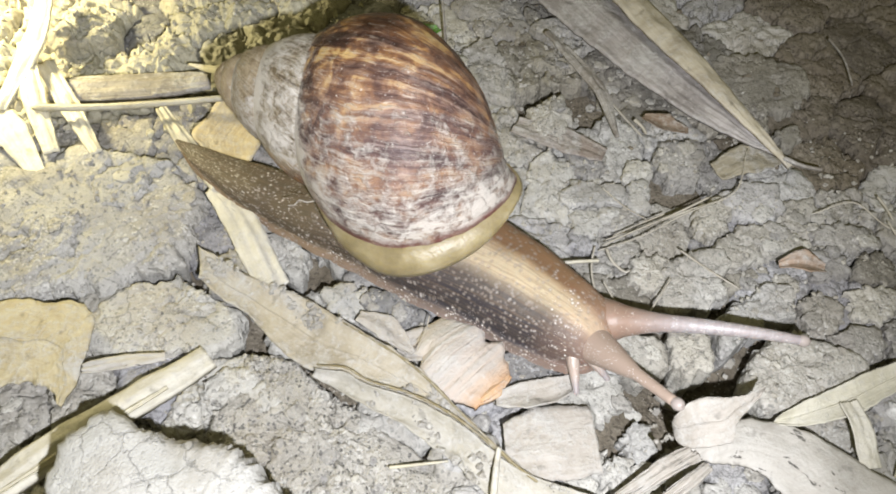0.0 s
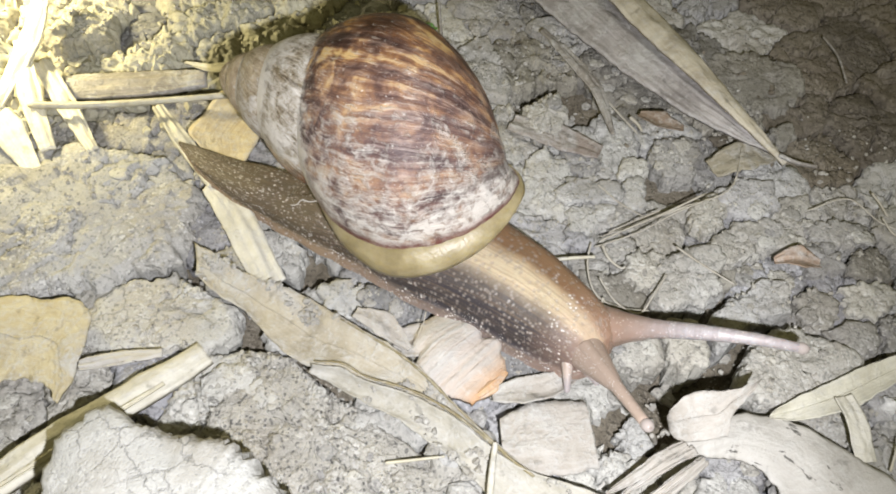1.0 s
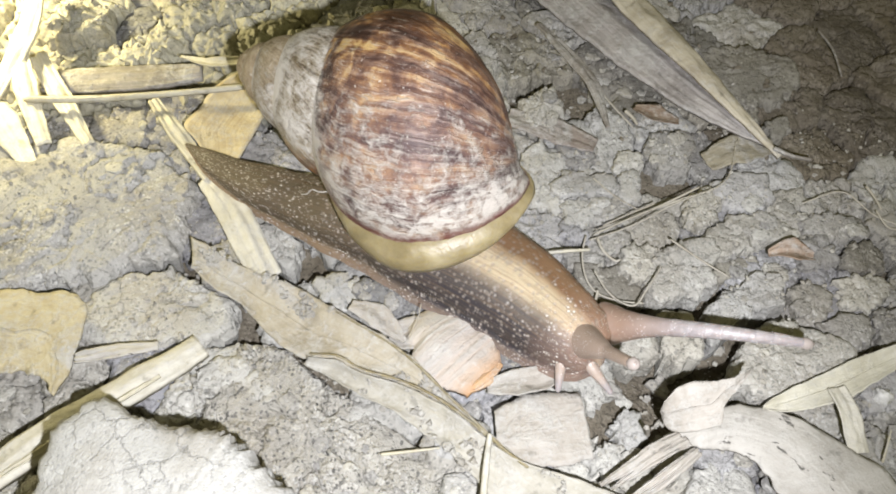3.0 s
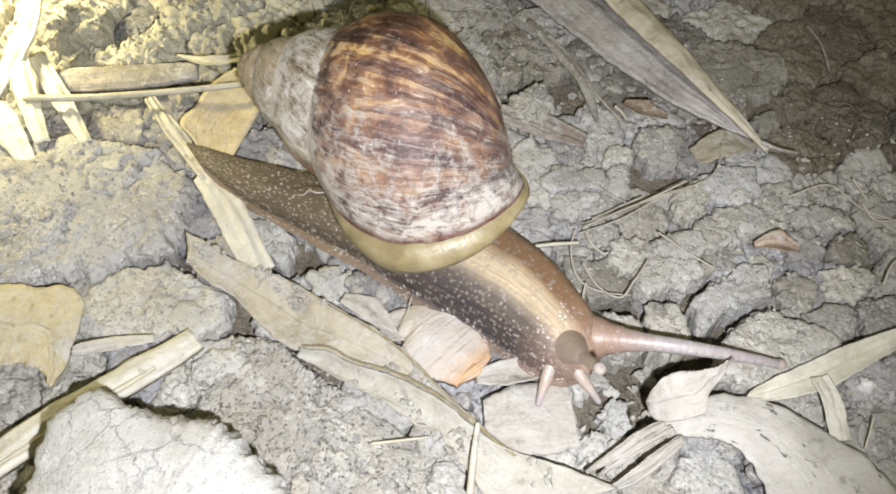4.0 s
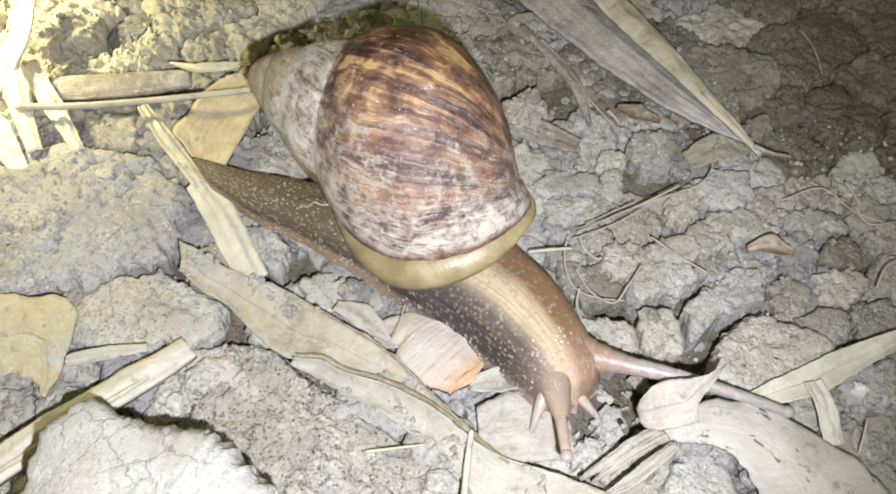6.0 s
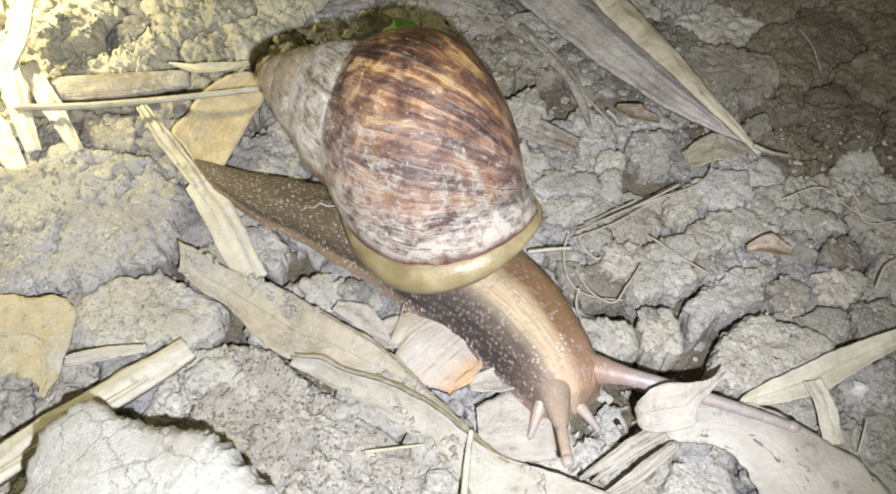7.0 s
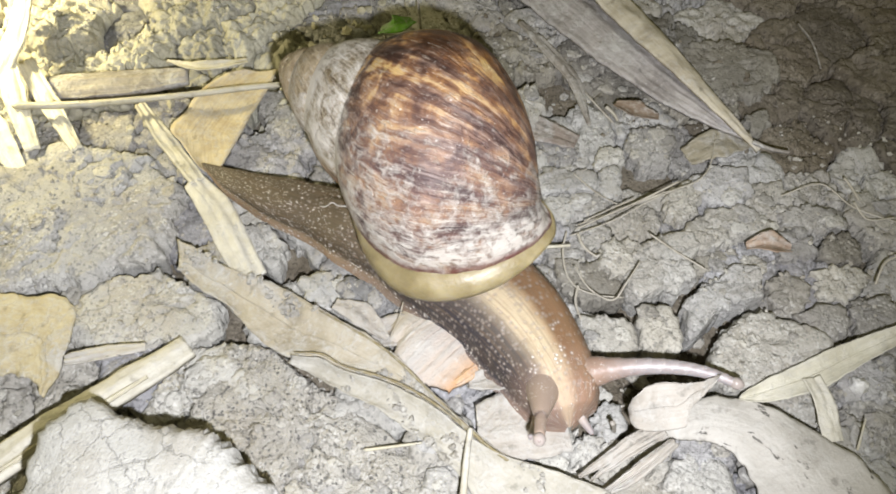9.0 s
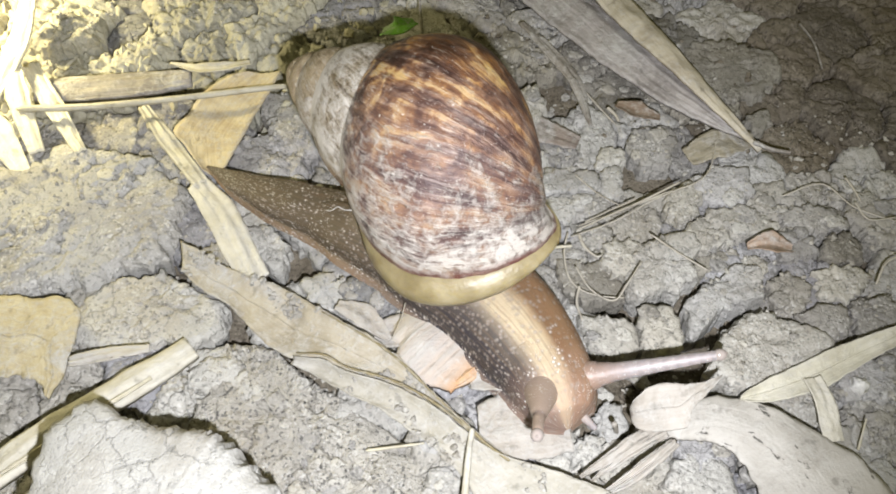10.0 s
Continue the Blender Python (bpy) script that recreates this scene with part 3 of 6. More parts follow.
slab("clay_slab", SOIL_GRIT, [(-0.0577, -0.0478), (-0.0548, -0.0338), (-0.0509, -0.0263), (-0.0425, -0.0286), (-0.0293, -0.0395), (-0.0131, -0.0494), (-0.0024, -0.0556), (-0.0040, -0.0678), (-0.0336, -0.0684), (-0.0451, -0.0556)], 0.0006, 0.009, 0.0004, 0.0009)
slab("clay_slab", SOIL, [(0.0881, -0.0409), (0.0980, -0.0378), (0.1139, -0.0338), (0.1057, -0.0630), (0.0952, -0.0581), (0.0889, -0.0504)], 0.0006, 0.009, 0.0005, 0.0012)
slab("clay_lump", SOIL_WET_SHADED, [(0.0038, -0.0293), (0.0090, -0.0263), (0.0164, -0.0278), (0.0221, -0.0338), (0.0199, -0.0370), (0.0126, -0.0384), (0.0071, -0.0352)], 0.0024, 0.010, 0.0008, 0.0012)
slab("clay_lump", SOIL_WET_SHADED, [(-0.0273, -0.0126), (-0.0220, -0.0101), (-0.0133, -0.0126), (-0.0089, -0.0184), (-0.0130, -0.0219), (-0.0214, -0.0203), (-0.0261, -0.0168)], 0.0026, 0.010, 0.0010, 0.0012)
slab("clay_lump", SOIL_PALE, [(-0.0361, -0.0118), (-0.0322, -0.0084), (-0.0266, -0.0105), (-0.0255, -0.0168), (-0.0290, -0.0203), (-0.0341, -0.0176)], 0.0020, 0.010, 0.0010, 0.0011)
slab("clay_lump", SOIL_BLUE, [(-0.0618, 0.0275), (-0.0592, 0.0361), (-0.0515, 0.0394), (-0.0427, 0.0339), (-0.0386, 0.0255), (-0.0444, 0.0218), (-0.0555, 0.0224)], 0.0020, 0.009, 0.0006, 0.0008)
slab("clay_lump", SOIL, [(-0.0560, 0.0545), (-0.0485, 0.0557), (-0.0400, 0.0474), (-0.0364, 0.0361), (-0.0426, 0.0335), (-0.0515, 0.0394)], 0.0025, 0.009, 0.0012, 0.0010)
slab("clay_plate", SOIL_PALE, [(0.0238, 0.0209), (0.0277, 0.0253), (0.0341, 0.0239), (0.0405, 0.0232), (0.0430, 0.0178), (0.0387, 0.0163), (0.0311, 0.0169), (0.0249, 0.0150)], 0.0019)
slab("clay_plate", SOIL_PALE, [(0.0250, 0.0150), (0.0320, 0.0167), (0.0404, 0.0159), (0.0377, 0.0126), (0.0345, 0.0101), (0.0304, 0.0064), (0.0266, 0.0055), (0.0263, 0.0111)], 0.0011)
slab("clay_plate", SOIL_BLUE, [(0.0260, 0.0108), (0.0312, 0.0061), (0.0338, 0.0024), (0.0271, 0.0010), (0.0251, 0.0043)], 0.0006)
slab("clay_plate", SOIL_PALE, [(0.0421, 0.0252), (0.0462, 0.0272), (0.0482, 0.0221), (0.0466, 0.0181), (0.0477, 0.0152), (0.0437, 0.0133), (0.0410, 0.0162)], 0.0016)
slab("clay_plate", SOIL, [(0.0585, 0.0155), (0.0673, 0.0217), (0.0689, 0.0164), (0.0659, 0.0087), (0.0607, 0.0060), (0.0577, 0.0103)], 0.0014)
slab("clay_plate", SOIL_BLUE, [(0.0666, 0.0208), (0.0743, 0.0248), (0.0823, 0.0244), (0.0821, 0.0149), (0.0777, 0.0118), (0.0715, 0.0122), (0.0676, 0.0140)], 0.0025)
slab("clay_plate", SOIL, [(0.0609, 0.0032), (0.0646, 0.0061), (0.0712, 0.0098), (0.0784, 0.0101), (0.0831, 0.0082), (0.0845, 0.0036), (0.0811, 0.0013), (0.0748, 0.0004), (0.0706, -0.0025), (0.0647, -0.0037), (0.0620, -0.0004)], 0.0032)
slab("clay_plate", SOIL_PALE, [(0.0386, -0.0033), (0.0423, 0.0011), (0.0470, 0.0006), (0.0506, -0.0016), (0.0470, -0.0068), (0.0447, -0.0110), (0.0409, -0.0101), (0.0388, -0.0076)], 0.0025)
slab("clay_plate", SOIL_PALE, [(0.0473, -0.0034), (0.0534, 0.0006), (0.0584, 0.0028), (0.0625, 0.0018), (0.0647, -0.0021), (0.0616, -0.0072), (0.0615, -0.0114), (0.0565, -0.0147), (0.0509, -0.0152), (0.0458, -0.0171), (0.0439, -0.0138), (0.0454, -0.0080)], 0.0029)
slab("clay_plate", SOIL_TAN, [(0.0661, -0.0003), (0.0743, -0.0016), (0.0754, -0.0030), (0.0695, -0.0073), (0.0633, -0.0093), (0.0632, -0.0047)], 0.0005)
slab("clay_plate", SOIL_PALE, [(0.0673, -0.0119), (0.0713, -0.0076), (0.0754, -0.0085), (0.0782, -0.0120), (0.0770, -0.0175), (0.0704, -0.0192), (0.0634, -0.0234), (0.0584, -0.0295), (0.0558, -0.0249), (0.0574, -0.0189), (0.0629, -0.0143)], 0.0036)
slab("clay_plate", SOIL_PALE, [(0.0476, -0.0194), (0.0522, -0.0192), (0.0553, -0.0233), (0.0549, -0.0310), (0.0499, -0.0331), (0.0459, -0.0310), (0.0459, -0.0251)], 0.0034)
slab("clay_plate", SOIL, [(0.0316, -0.0211), (0.0380, -0.0219), (0.0451, -0.0242), (0.0449, -0.0299), (0.0390, -0.0343), (0.0350, -0.0316), (0.0323, -0.0270)], 0.0022)
slab("clay_plate", SOIL_TAN, [(0.0273, -0.0036), (0.0391, -0.0046), (0.0449, -0.0106), (0.0438, -0.0153), (0.0349, -0.0169), (0.0286, -0.0134)], -0.0003)
slab("clay_plate", SOIL, [(0.0796, -0.0120), (0.0852, -0.0092), (0.0897, -0.0118), (0.0897, -0.0167), (0.0831, -0.0225), (0.0790, -0.0201)], 0.0022)
slab("clay_plate", SOIL_PALE, [(0.0911, -0.0096), (0.0977, -0.0073), (0.1033, -0.0085), (0.1045, -0.0135), (0.0972, -0.0186), (0.0909, -0.0178)], 0.0022)
slab("clay_plate", SOIL, [(0.0853, 0.0031), (0.0918, 0.0043), (0.0950, 0.0016), (0.0950, -0.0037), (0.0882, -0.0066), (0.0838, -0.0032)], 0.0019)
slab("clay_plate", SOIL, [(0.0880, 0.0099), (0.0958, 0.0112), (0.1029, 0.0098), (0.1048, 0.0052), (0.0964, 0.0025), (0.0911, 0.0047), (0.0865, 0.0049)], 0.0019)
slab("clay_plate", SOIL_TAN, [(0.0969, 0.0010), (0.1028, 0.0036), (0.1061, -0.0009), (0.1056, -0.0070), (0.0984, -0.0064), (0.0947, -0.0043)], 0.0016)
slab("clay_plate", SOIL, [(0.0891, -0.0190), (0.0962, -0.0198), (0.0961, -0.0248), (0.0912, -0.0290), (0.0883, -0.0276), (0.0847, -0.0247), (0.0833, -0.0231)], 0.0030)
slab("clay_plate", SOIL, [(0.0982, -0.0191), (0.1080, -0.0166), (0.1080, -0.0246), (0.0971, -0.0277), (0.0966, -0.0225)], 0.0028)
slab("clay_plate", SOIL_PALE, [(0.0617, -0.0321), (0.0667, -0.0265), (0.0719, -0.0240), (0.0759, -0.0234), (0.0796, -0.0262), (0.0872, -0.0281), (0.0881, -0.0326), (0.0782, -0.0388), (0.0675, -0.0438), (0.0605, -0.0414), (0.0582, -0.0372)], 0.0060)
slab("clay_plate", SOIL_BLUE, [(0.0894, -0.0375), (0.0973, -0.0329), (0.1050, -0.0318), (0.1008, -0.0442), (0.0900, -0.0444)], 0.0015)
slab("clay_plate", SOIL_PALE, [(0.0482, -0.0564), (0.0563, -0.0558), (0.0603, -0.0573), (0.0612, -0.0643), (0.0490, -0.0692), (0.0460, -0.0628)], 0.0009)
slab("clay_plate", SOIL_PALE, [(0.0342, -0.0436), (0.0398, -0.0440), (0.0399, -0.0507), (0.0341, -0.0524), (0.0320, -0.0480)], 0.0006)
slab("clay_plate", SOIL_PALE, [(0.0248, -0.0531), (0.0316, -0.0514), (0.0369, -0.0552), (0.0301, -0.0588), (0.0254, -0.0576)], 0.0011)
slab("clay_plate", SOIL, [(0.0522, 0.0392), (0.0598, 0.0396), (0.0651, 0.0348), (0.0611, 0.0258), (0.0535, 0.0244), (0.0509, 0.0300)], 0.0019)
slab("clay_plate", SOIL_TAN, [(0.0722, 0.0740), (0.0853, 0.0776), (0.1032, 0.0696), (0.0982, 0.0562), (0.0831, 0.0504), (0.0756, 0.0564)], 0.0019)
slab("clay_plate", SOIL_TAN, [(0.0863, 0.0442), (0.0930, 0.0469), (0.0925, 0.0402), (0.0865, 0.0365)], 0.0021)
slab("clay_plate", SOIL_PALE, [(0.0403, 0.0269), (0.0436, 0.0321), (0.0477, 0.0332), (0.0504, 0.0296), (0.0477, 0.0269), (0.0427, 0.0248)], 0.0019)
slab("clay_plate", SOIL, [(0.0264, 0.0342), (0.0330, 0.0363), (0.0371, 0.0299), (0.0343, 0.0251), (0.0282, 0.0268)], 0.0012)
slab("clay_plate", SOIL_PALE, [(-0.0050, -0.0584), (0.0023, -0.0572), (0.0095, -0.0609), (0.0140, -0.0657), (-0.0049, -0.0668)], 0.0010)
slab("clay_plate", SOIL_PALE, [(-0.0504, -0.0370), (-0.0467, -0.0353), (-0.0424, -0.0378), (-0.0423, -0.0420), (-0.0475, -0.0426)], 0.0011)
slab("clay_plate", SOIL_BLUE, [(-0.0494, 0.0466), (-0.0417, 0.0443), (-0.0351, 0.0343), (-0.0393, 0.0291), (-0.0477, 0.0333), (-0.0511, 0.0410)], 0.0021)
slab("clay_plate", SOIL_PALE, [(-0.0546, 0.0292), (-0.0488, 0.0307), (-0.0457, 0.0245), (-0.0477, 0.0214), (-0.0535, 0.0215)], 0.0025)
slab("clay_plate", SOIL_WET_SHADED, [(-0.0217, -0.0152), (-0.0155, -0.0144), (-0.0112, -0.0176), (-0.0124, -0.0224), (-0.0193, -0.0208)], 0.0012)
slab("clay_plate", SOIL_PALE, [(-0.0312, -0.0102), (-0.0241, -0.0110), (-0.0197, -0.0144), (-0.0250, -0.0184), (-0.0313, -0.0167)], 0.0012)
slab("clay_plate", SOIL_PALE, [(-0.0550, 0.0066), (-0.0460, 0.0056), (-0.0409, 0.0001), (-0.0427, -0.0086), (-0.0484, -0.0034)], 0.0014)


def inside(pt, poly, shrink=0.8):
    c = poly.mean(0)
    p = c + (poly - c) * shrink
    q = np.roll(p, -1, 0)
    hit = False
    for a, b in zip(p, q):
        if (a[1] > pt[1]) != (b[1] > pt[1]) and pt[0] < (b[0] - a[0]) * (pt[1] - a[1]) / (b[1] - a[1]) + a[0]:
            hit = not hit
    return hit


def scatter_seeds():
    rng = random.Random(7)
    pts = []
    tries = 0
    while tries < 9000:
        tries += 1
        x, y = rng.uniform(-0.235, 0.235), rng.uniform(-0.135, 0.245)
        gap = 0.0085 + 0.0085 * (0.5 + 0.5 * fractal(x * 22, y * 22, 4.0, 2))
        if y > 0.055:
            gap *= 0.9 + 3.0 * (y - 0.055) + (0.0 if x < -0.03 else 0.4)
        if all((x - a) ** 2 + (y - b) ** 2 > gap * gap for a, b in pts):
            pts.append((x, y))
    return pts


def cell_polygon(c, others, reach):
    poly = [(c[0] + reach * math.cos(a), c[1] + reach * math.sin(a)) for a in np.linspace(0, 2 * math.pi, 13)[:-1]]
    for o in others:
        mx, my, nx, ny = (c[0] + o[0]) / 2, (c[1] + o[1]) / 2, o[0] - c[0], o[1] - c[1]
        out = []
        for a, b in zip(poly, poly[1:] + poly[:1]):
            da, db = (a[0] - mx) * nx + (a[1] - my) * ny, (b[0] - mx) * nx + (b[1] - my) * ny
            if da <= 0:
                out.append(a)
            if (da < 0) != (db < 0):
                t = da / (da - db)
                out.append((a[0] + t * (b[0] - a[0]), a[1] + t * (b[1] - a[1])))
        poly = out
        if len(poly) < 3:
            return None
    return poly


# deep gaps between the plates, where no clod lies
HOLLOW_A = np.array([(0.0343, -0.0344), (0.0440, -0.0318), (0.0552, -0.0285), (0.0626, -0.0255), (0.0628, -0.0345), (0.0580, -0.0391), (0.0468, -0.0393), (0.0366, -0.0378)])
HOLLOW_B = np.array([(0.0599, -0.0285), (0.0663, -0.0221), (0.0736, -0.0173), (0.0797, -0.0164), (0.0845, -0.0206), (0.0920, -0.0235), (0.0923, -0.0262), (0.0836, -0.0231), (0.0789, -0.0199), (0.0718, -0.0209), (0.0652, -0.0273), (0.0608, -0.0345)])
HOLLOW_C = np.array([(0.0607, -0.0382), (0.0674, -0.0408), (0.0747, -0.0428), (0.0823, -0.0488), (0.0781, -0.0495), (0.0704, -0.0447), (0.0627, -0.0433)])


def small_clods():
    seeds = scatter_seeds()
    arr = np.array(seeds)
    rng = random.Random(11)
    order = sorted(range(len(seeds)), key=lambda i: math.hypot(seeds[i][0] - 0.01, seeds[i][1] - 0.02))
    made, rest = 0, {}
    for i in order:
        c = seeds[i]
        if any(inside(c, b, 0.82) for b in BIG_POLYS) or any(inside(c, b, 1.0) for b in (HOLLOW_A, HOLLOW_B, HOLLOW_C)):
            continue
        near = [seeds[j] for j in np.argsort(((arr - c) ** 2).sum(1))[1:14]]
        poly = cell_polygon(c, near, 0.02)
        if not poly:
            continue
        p = np.array(poly)
        m = p.mean(0)
        if any(inside(m, b, 1.05) for b in (HOLLOW_A, HOLLOW_B, HOLLOW_C)):
            continue
        d = np.maximum(np.linalg.norm(p - m, axis=1, keepdims=True), 1e-6)
        p = m + (p - m) * (1 - rng.uniform(-0.0003, 0.0005) / d)
        x, y = c
        if x < -0.045 + 0.02 * rng.random() and y > 0.048:
            # the low dark clods carry the shade of recesses in their colour
            mat, dome, top = (SOIL_MOSS_TORCHLIT, 0.0020, rng.uniform(0.0, 0.0035)) if rng.random() < 0.70 or x > -0.085 else (SOIL_WET_SHADED, 0.0010, rng.uniform(-0.0045, -0.002))
            if y < 0.067:
                mat, dome, top = SOIL_MOSS_TORCHLIT, 0.0008, rng.uniform(-0.0035, -0.0005)
        # far right corner: brown earth, its colour also darkened for the flash's falloff
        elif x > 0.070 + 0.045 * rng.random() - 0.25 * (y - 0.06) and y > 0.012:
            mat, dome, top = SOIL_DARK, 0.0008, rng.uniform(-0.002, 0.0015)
        # tan clods nearby carry some of that falloff in their colour too
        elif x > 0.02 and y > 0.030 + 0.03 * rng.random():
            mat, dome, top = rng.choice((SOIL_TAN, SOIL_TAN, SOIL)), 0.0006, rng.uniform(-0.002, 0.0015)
        else:
            mat, dome, top = rng.choice((SOIL, SOIL, SOIL, SOIL_PALE, SOIL_PALE, SOIL_BLUE)), 0.0003, rng.uniform(-0.0022, 0.0012)
        seed = 20 + 0.61 * i
        if made < 270:
            add_clod([tuple(q) for q in p], mat, top, 0.0085, dome, 0.0013, seed, cell=0.0008 if mat is SOIL_MOSS_TORCHLIT else 0.0010, lumps=0.0016 if mat is SOIL_MOSS_TORCHLIT else 0.0)
            made += 1
        else:
            v, f = clod_mesh([tuple(q) for q in p], top, 0.0085, dome, 0.0011, seed, 0.0012 if mat is SOIL_MOSS_TORCHLIT and x > -0.16 and y < 0.14 else 0.003, lumps=0.0016 if mat is SOIL_MOSS_TORCHLIT else 0.0)
            V, F = rest.setdefault(mat.name, (mat, [], []))[1:]
            F.extend([tuple(k + len(V) for k in q) for q in f])
            V.extend(v)
    for mat, V, F in rest.values():
        ALL_F.extend([tuple(k + len(ALL_V) for k in q) for q in F])
        ALL_V.extend(V)
        tagged(mesh_ob("outer_clods", V, F, mat, parent=ground), kind="stuff")


small_clods()
TREE = BVHTree.FromPolygons([Vector(v) for v in ALL_V], ALL_F)


def height(x, y):
    hit = TREE.ray_cast(Vector((x, y, 0.2)), Vector((0, 0, -1)))
    return hit[0].z if hit[0] else -0.006


def crumbs(name, mat, count, box, sizes, seed, label):
    """Loose crumbs of soil, far too many to count."""
    rng = random.Random(seed)
    bm = bmesh.new()
    bmesh.ops.create_icosphere(bm, subdivisions=1, radius=1)
    base = np.array([v.co for v in bm.verts])
    tris = [tuple(v.index for v in f.verts) for f in bm.faces]
    bm.free()
    V, F = [], []
    for _ in range(count):
        x, y = rng.uniform(box[0], box[1]), rng.uniform(box[2], box[3])
        if fractal(x * 40, y * 40, seed, 3) < rng.uniform(-0.5, 0.5) or (seed == 5 and y > 0.085 - 0.55 * max(0, x) + 0.03 * rng.random()):
            continue
        s = sizes[0] + (sizes[1] - sizes[0]) * rng.random() ** 4
        z = height(x, y) + 0.3 * s
        if z > 0.014:
            continue
        jit = np.array([[rng.uniform(0.5, 1.35)] for _ in base])
        pts = base * jit * s * np.array((1, rng.uniform(0.6, 1), rng.uniform(0.5, 0.9)))
        a = rng.uniform(0, 6.28)
        pts = pts @ np.array(((math.cos(a), math.sin(a), 0), (-math.sin(a), math.cos(a), 0), (0, 0, 1))) + (x, y, z)
        F.extend([tuple(i + len(V) for i in t) for t in tris])
        V.extend(pts)
    return tagged(mesh_ob(name, V, F, mat, smooth=False), label, "soil crumbs", kind="stuff")


crumbs("soil_crumbs", SOIL, 24000, (-0.15, 0.15, -0.085, 0.11), (0.00016, 0.0010), 5, "loose crumbs of grey clay lying on the cracked ground")
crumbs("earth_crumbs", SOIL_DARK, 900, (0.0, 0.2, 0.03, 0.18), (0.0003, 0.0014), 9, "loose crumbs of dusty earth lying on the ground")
crumbs("moss_crumbs", SOIL_MOSS_TORCHLIT, 1300, (-0.19, -0.02, 0.04, 0.17), (0.0004, 0.0024), 13, "loose crumbs of yellowish earth lying on the ground")


def flake_mesh(seed, mat):
    """A thin chip of dried clay with a broken outline, about one unit across."""
    rng = random.Random(seed)
    n = 15
    rad = [0.5 * (0.78 + 0.34 * fractal(math.cos(6.283 * k / n) * 1.3 + seed * 3.1, math.sin(6.283 * k / n) * 1.3, seed, 4) + rng.uniform(-0.09, 0.09)) for k in range(n)]
    long = rng.uniform(0.62, 0.95)
    V = [(0, 0, 0.10)]
    for scale, z in ((0.55, 0.10), (0.93, 0.075), (1.0, 0.02), (0.94, -0.16)):
        for k in range(n):
            ang = 6.283 * k / n
            r = rad[k] * scale
            V.append((r * math.cos(ang), long * r * math.sin(ang), z + (0.04 * fractal(r * math.cos(ang) * 5, r * math.sin(ang) * 5, seed, 3) if z > 0 else 0)))
    F = [(0, 1 + k, 1 + (k + 1) % n) for k in range(n)]
    for q in range(3):
        F += [(1 + q * n + k, 1 + (q + 1) * n + k, 1 + (q + 1) * n + (k + 1) % n, 1 + q * n + (k + 1) % n) for k in range(n)]
    me = bpy.data.meshes.new("clay_flake")
    me.from_pydata(V, [], F)
    me.materials.append(mat)
    crisp(me)
    return me


def flakes():
    rng = random.Random(21)
    kinds = [flake_mesh(s, m) for s, m in zip(range(1, 19), (SOIL, SOIL_PALE, SOIL) * 6)]
    made = 0
    while made < 285:
        x, y = rng.uniform(-0.115, 0.135), rng.uniform(-0.07, 0.085)
        if fractal(x * 30, y * 30, 8.0, 3) < rng.uniform(-0.35, 0.45) or (x < -0.02 and y > 0.03) or (x > 0.07 and y > 0.015) or (x < -0.045 and rng.random() < 0.6):
            continue
        if height(x, y) > 0.014:
            continue
        s = 0.0026 + 0.0058 * rng.random() ** 2.2
        ob = new("clay_flake", rng.choice(kinds))
        ob.parent = ground
        ob.matrix_world = pose(x, y, height(x, y) + 0.03 * s, rng.uniform(-9, 9), rng.uniform(-9, 9), rng.uniform(0, 360)) @ Matrix.Diagonal((s, s, 0.6 * s, 1))
        made += 1


flakes()


# ---------------------------------------------------------------- litter
GROUPS = {"straw_strip": "flat straw strips in the litter", "bamboo_leaf": "long bamboo leaves by the snail", "leaf_fragment": "bleached leaf fragments", "brown_leaf": "brown leaf scraps",
          "root": "fine rootlets on the clods", "thin_twig": "thin twigs on the soil"}


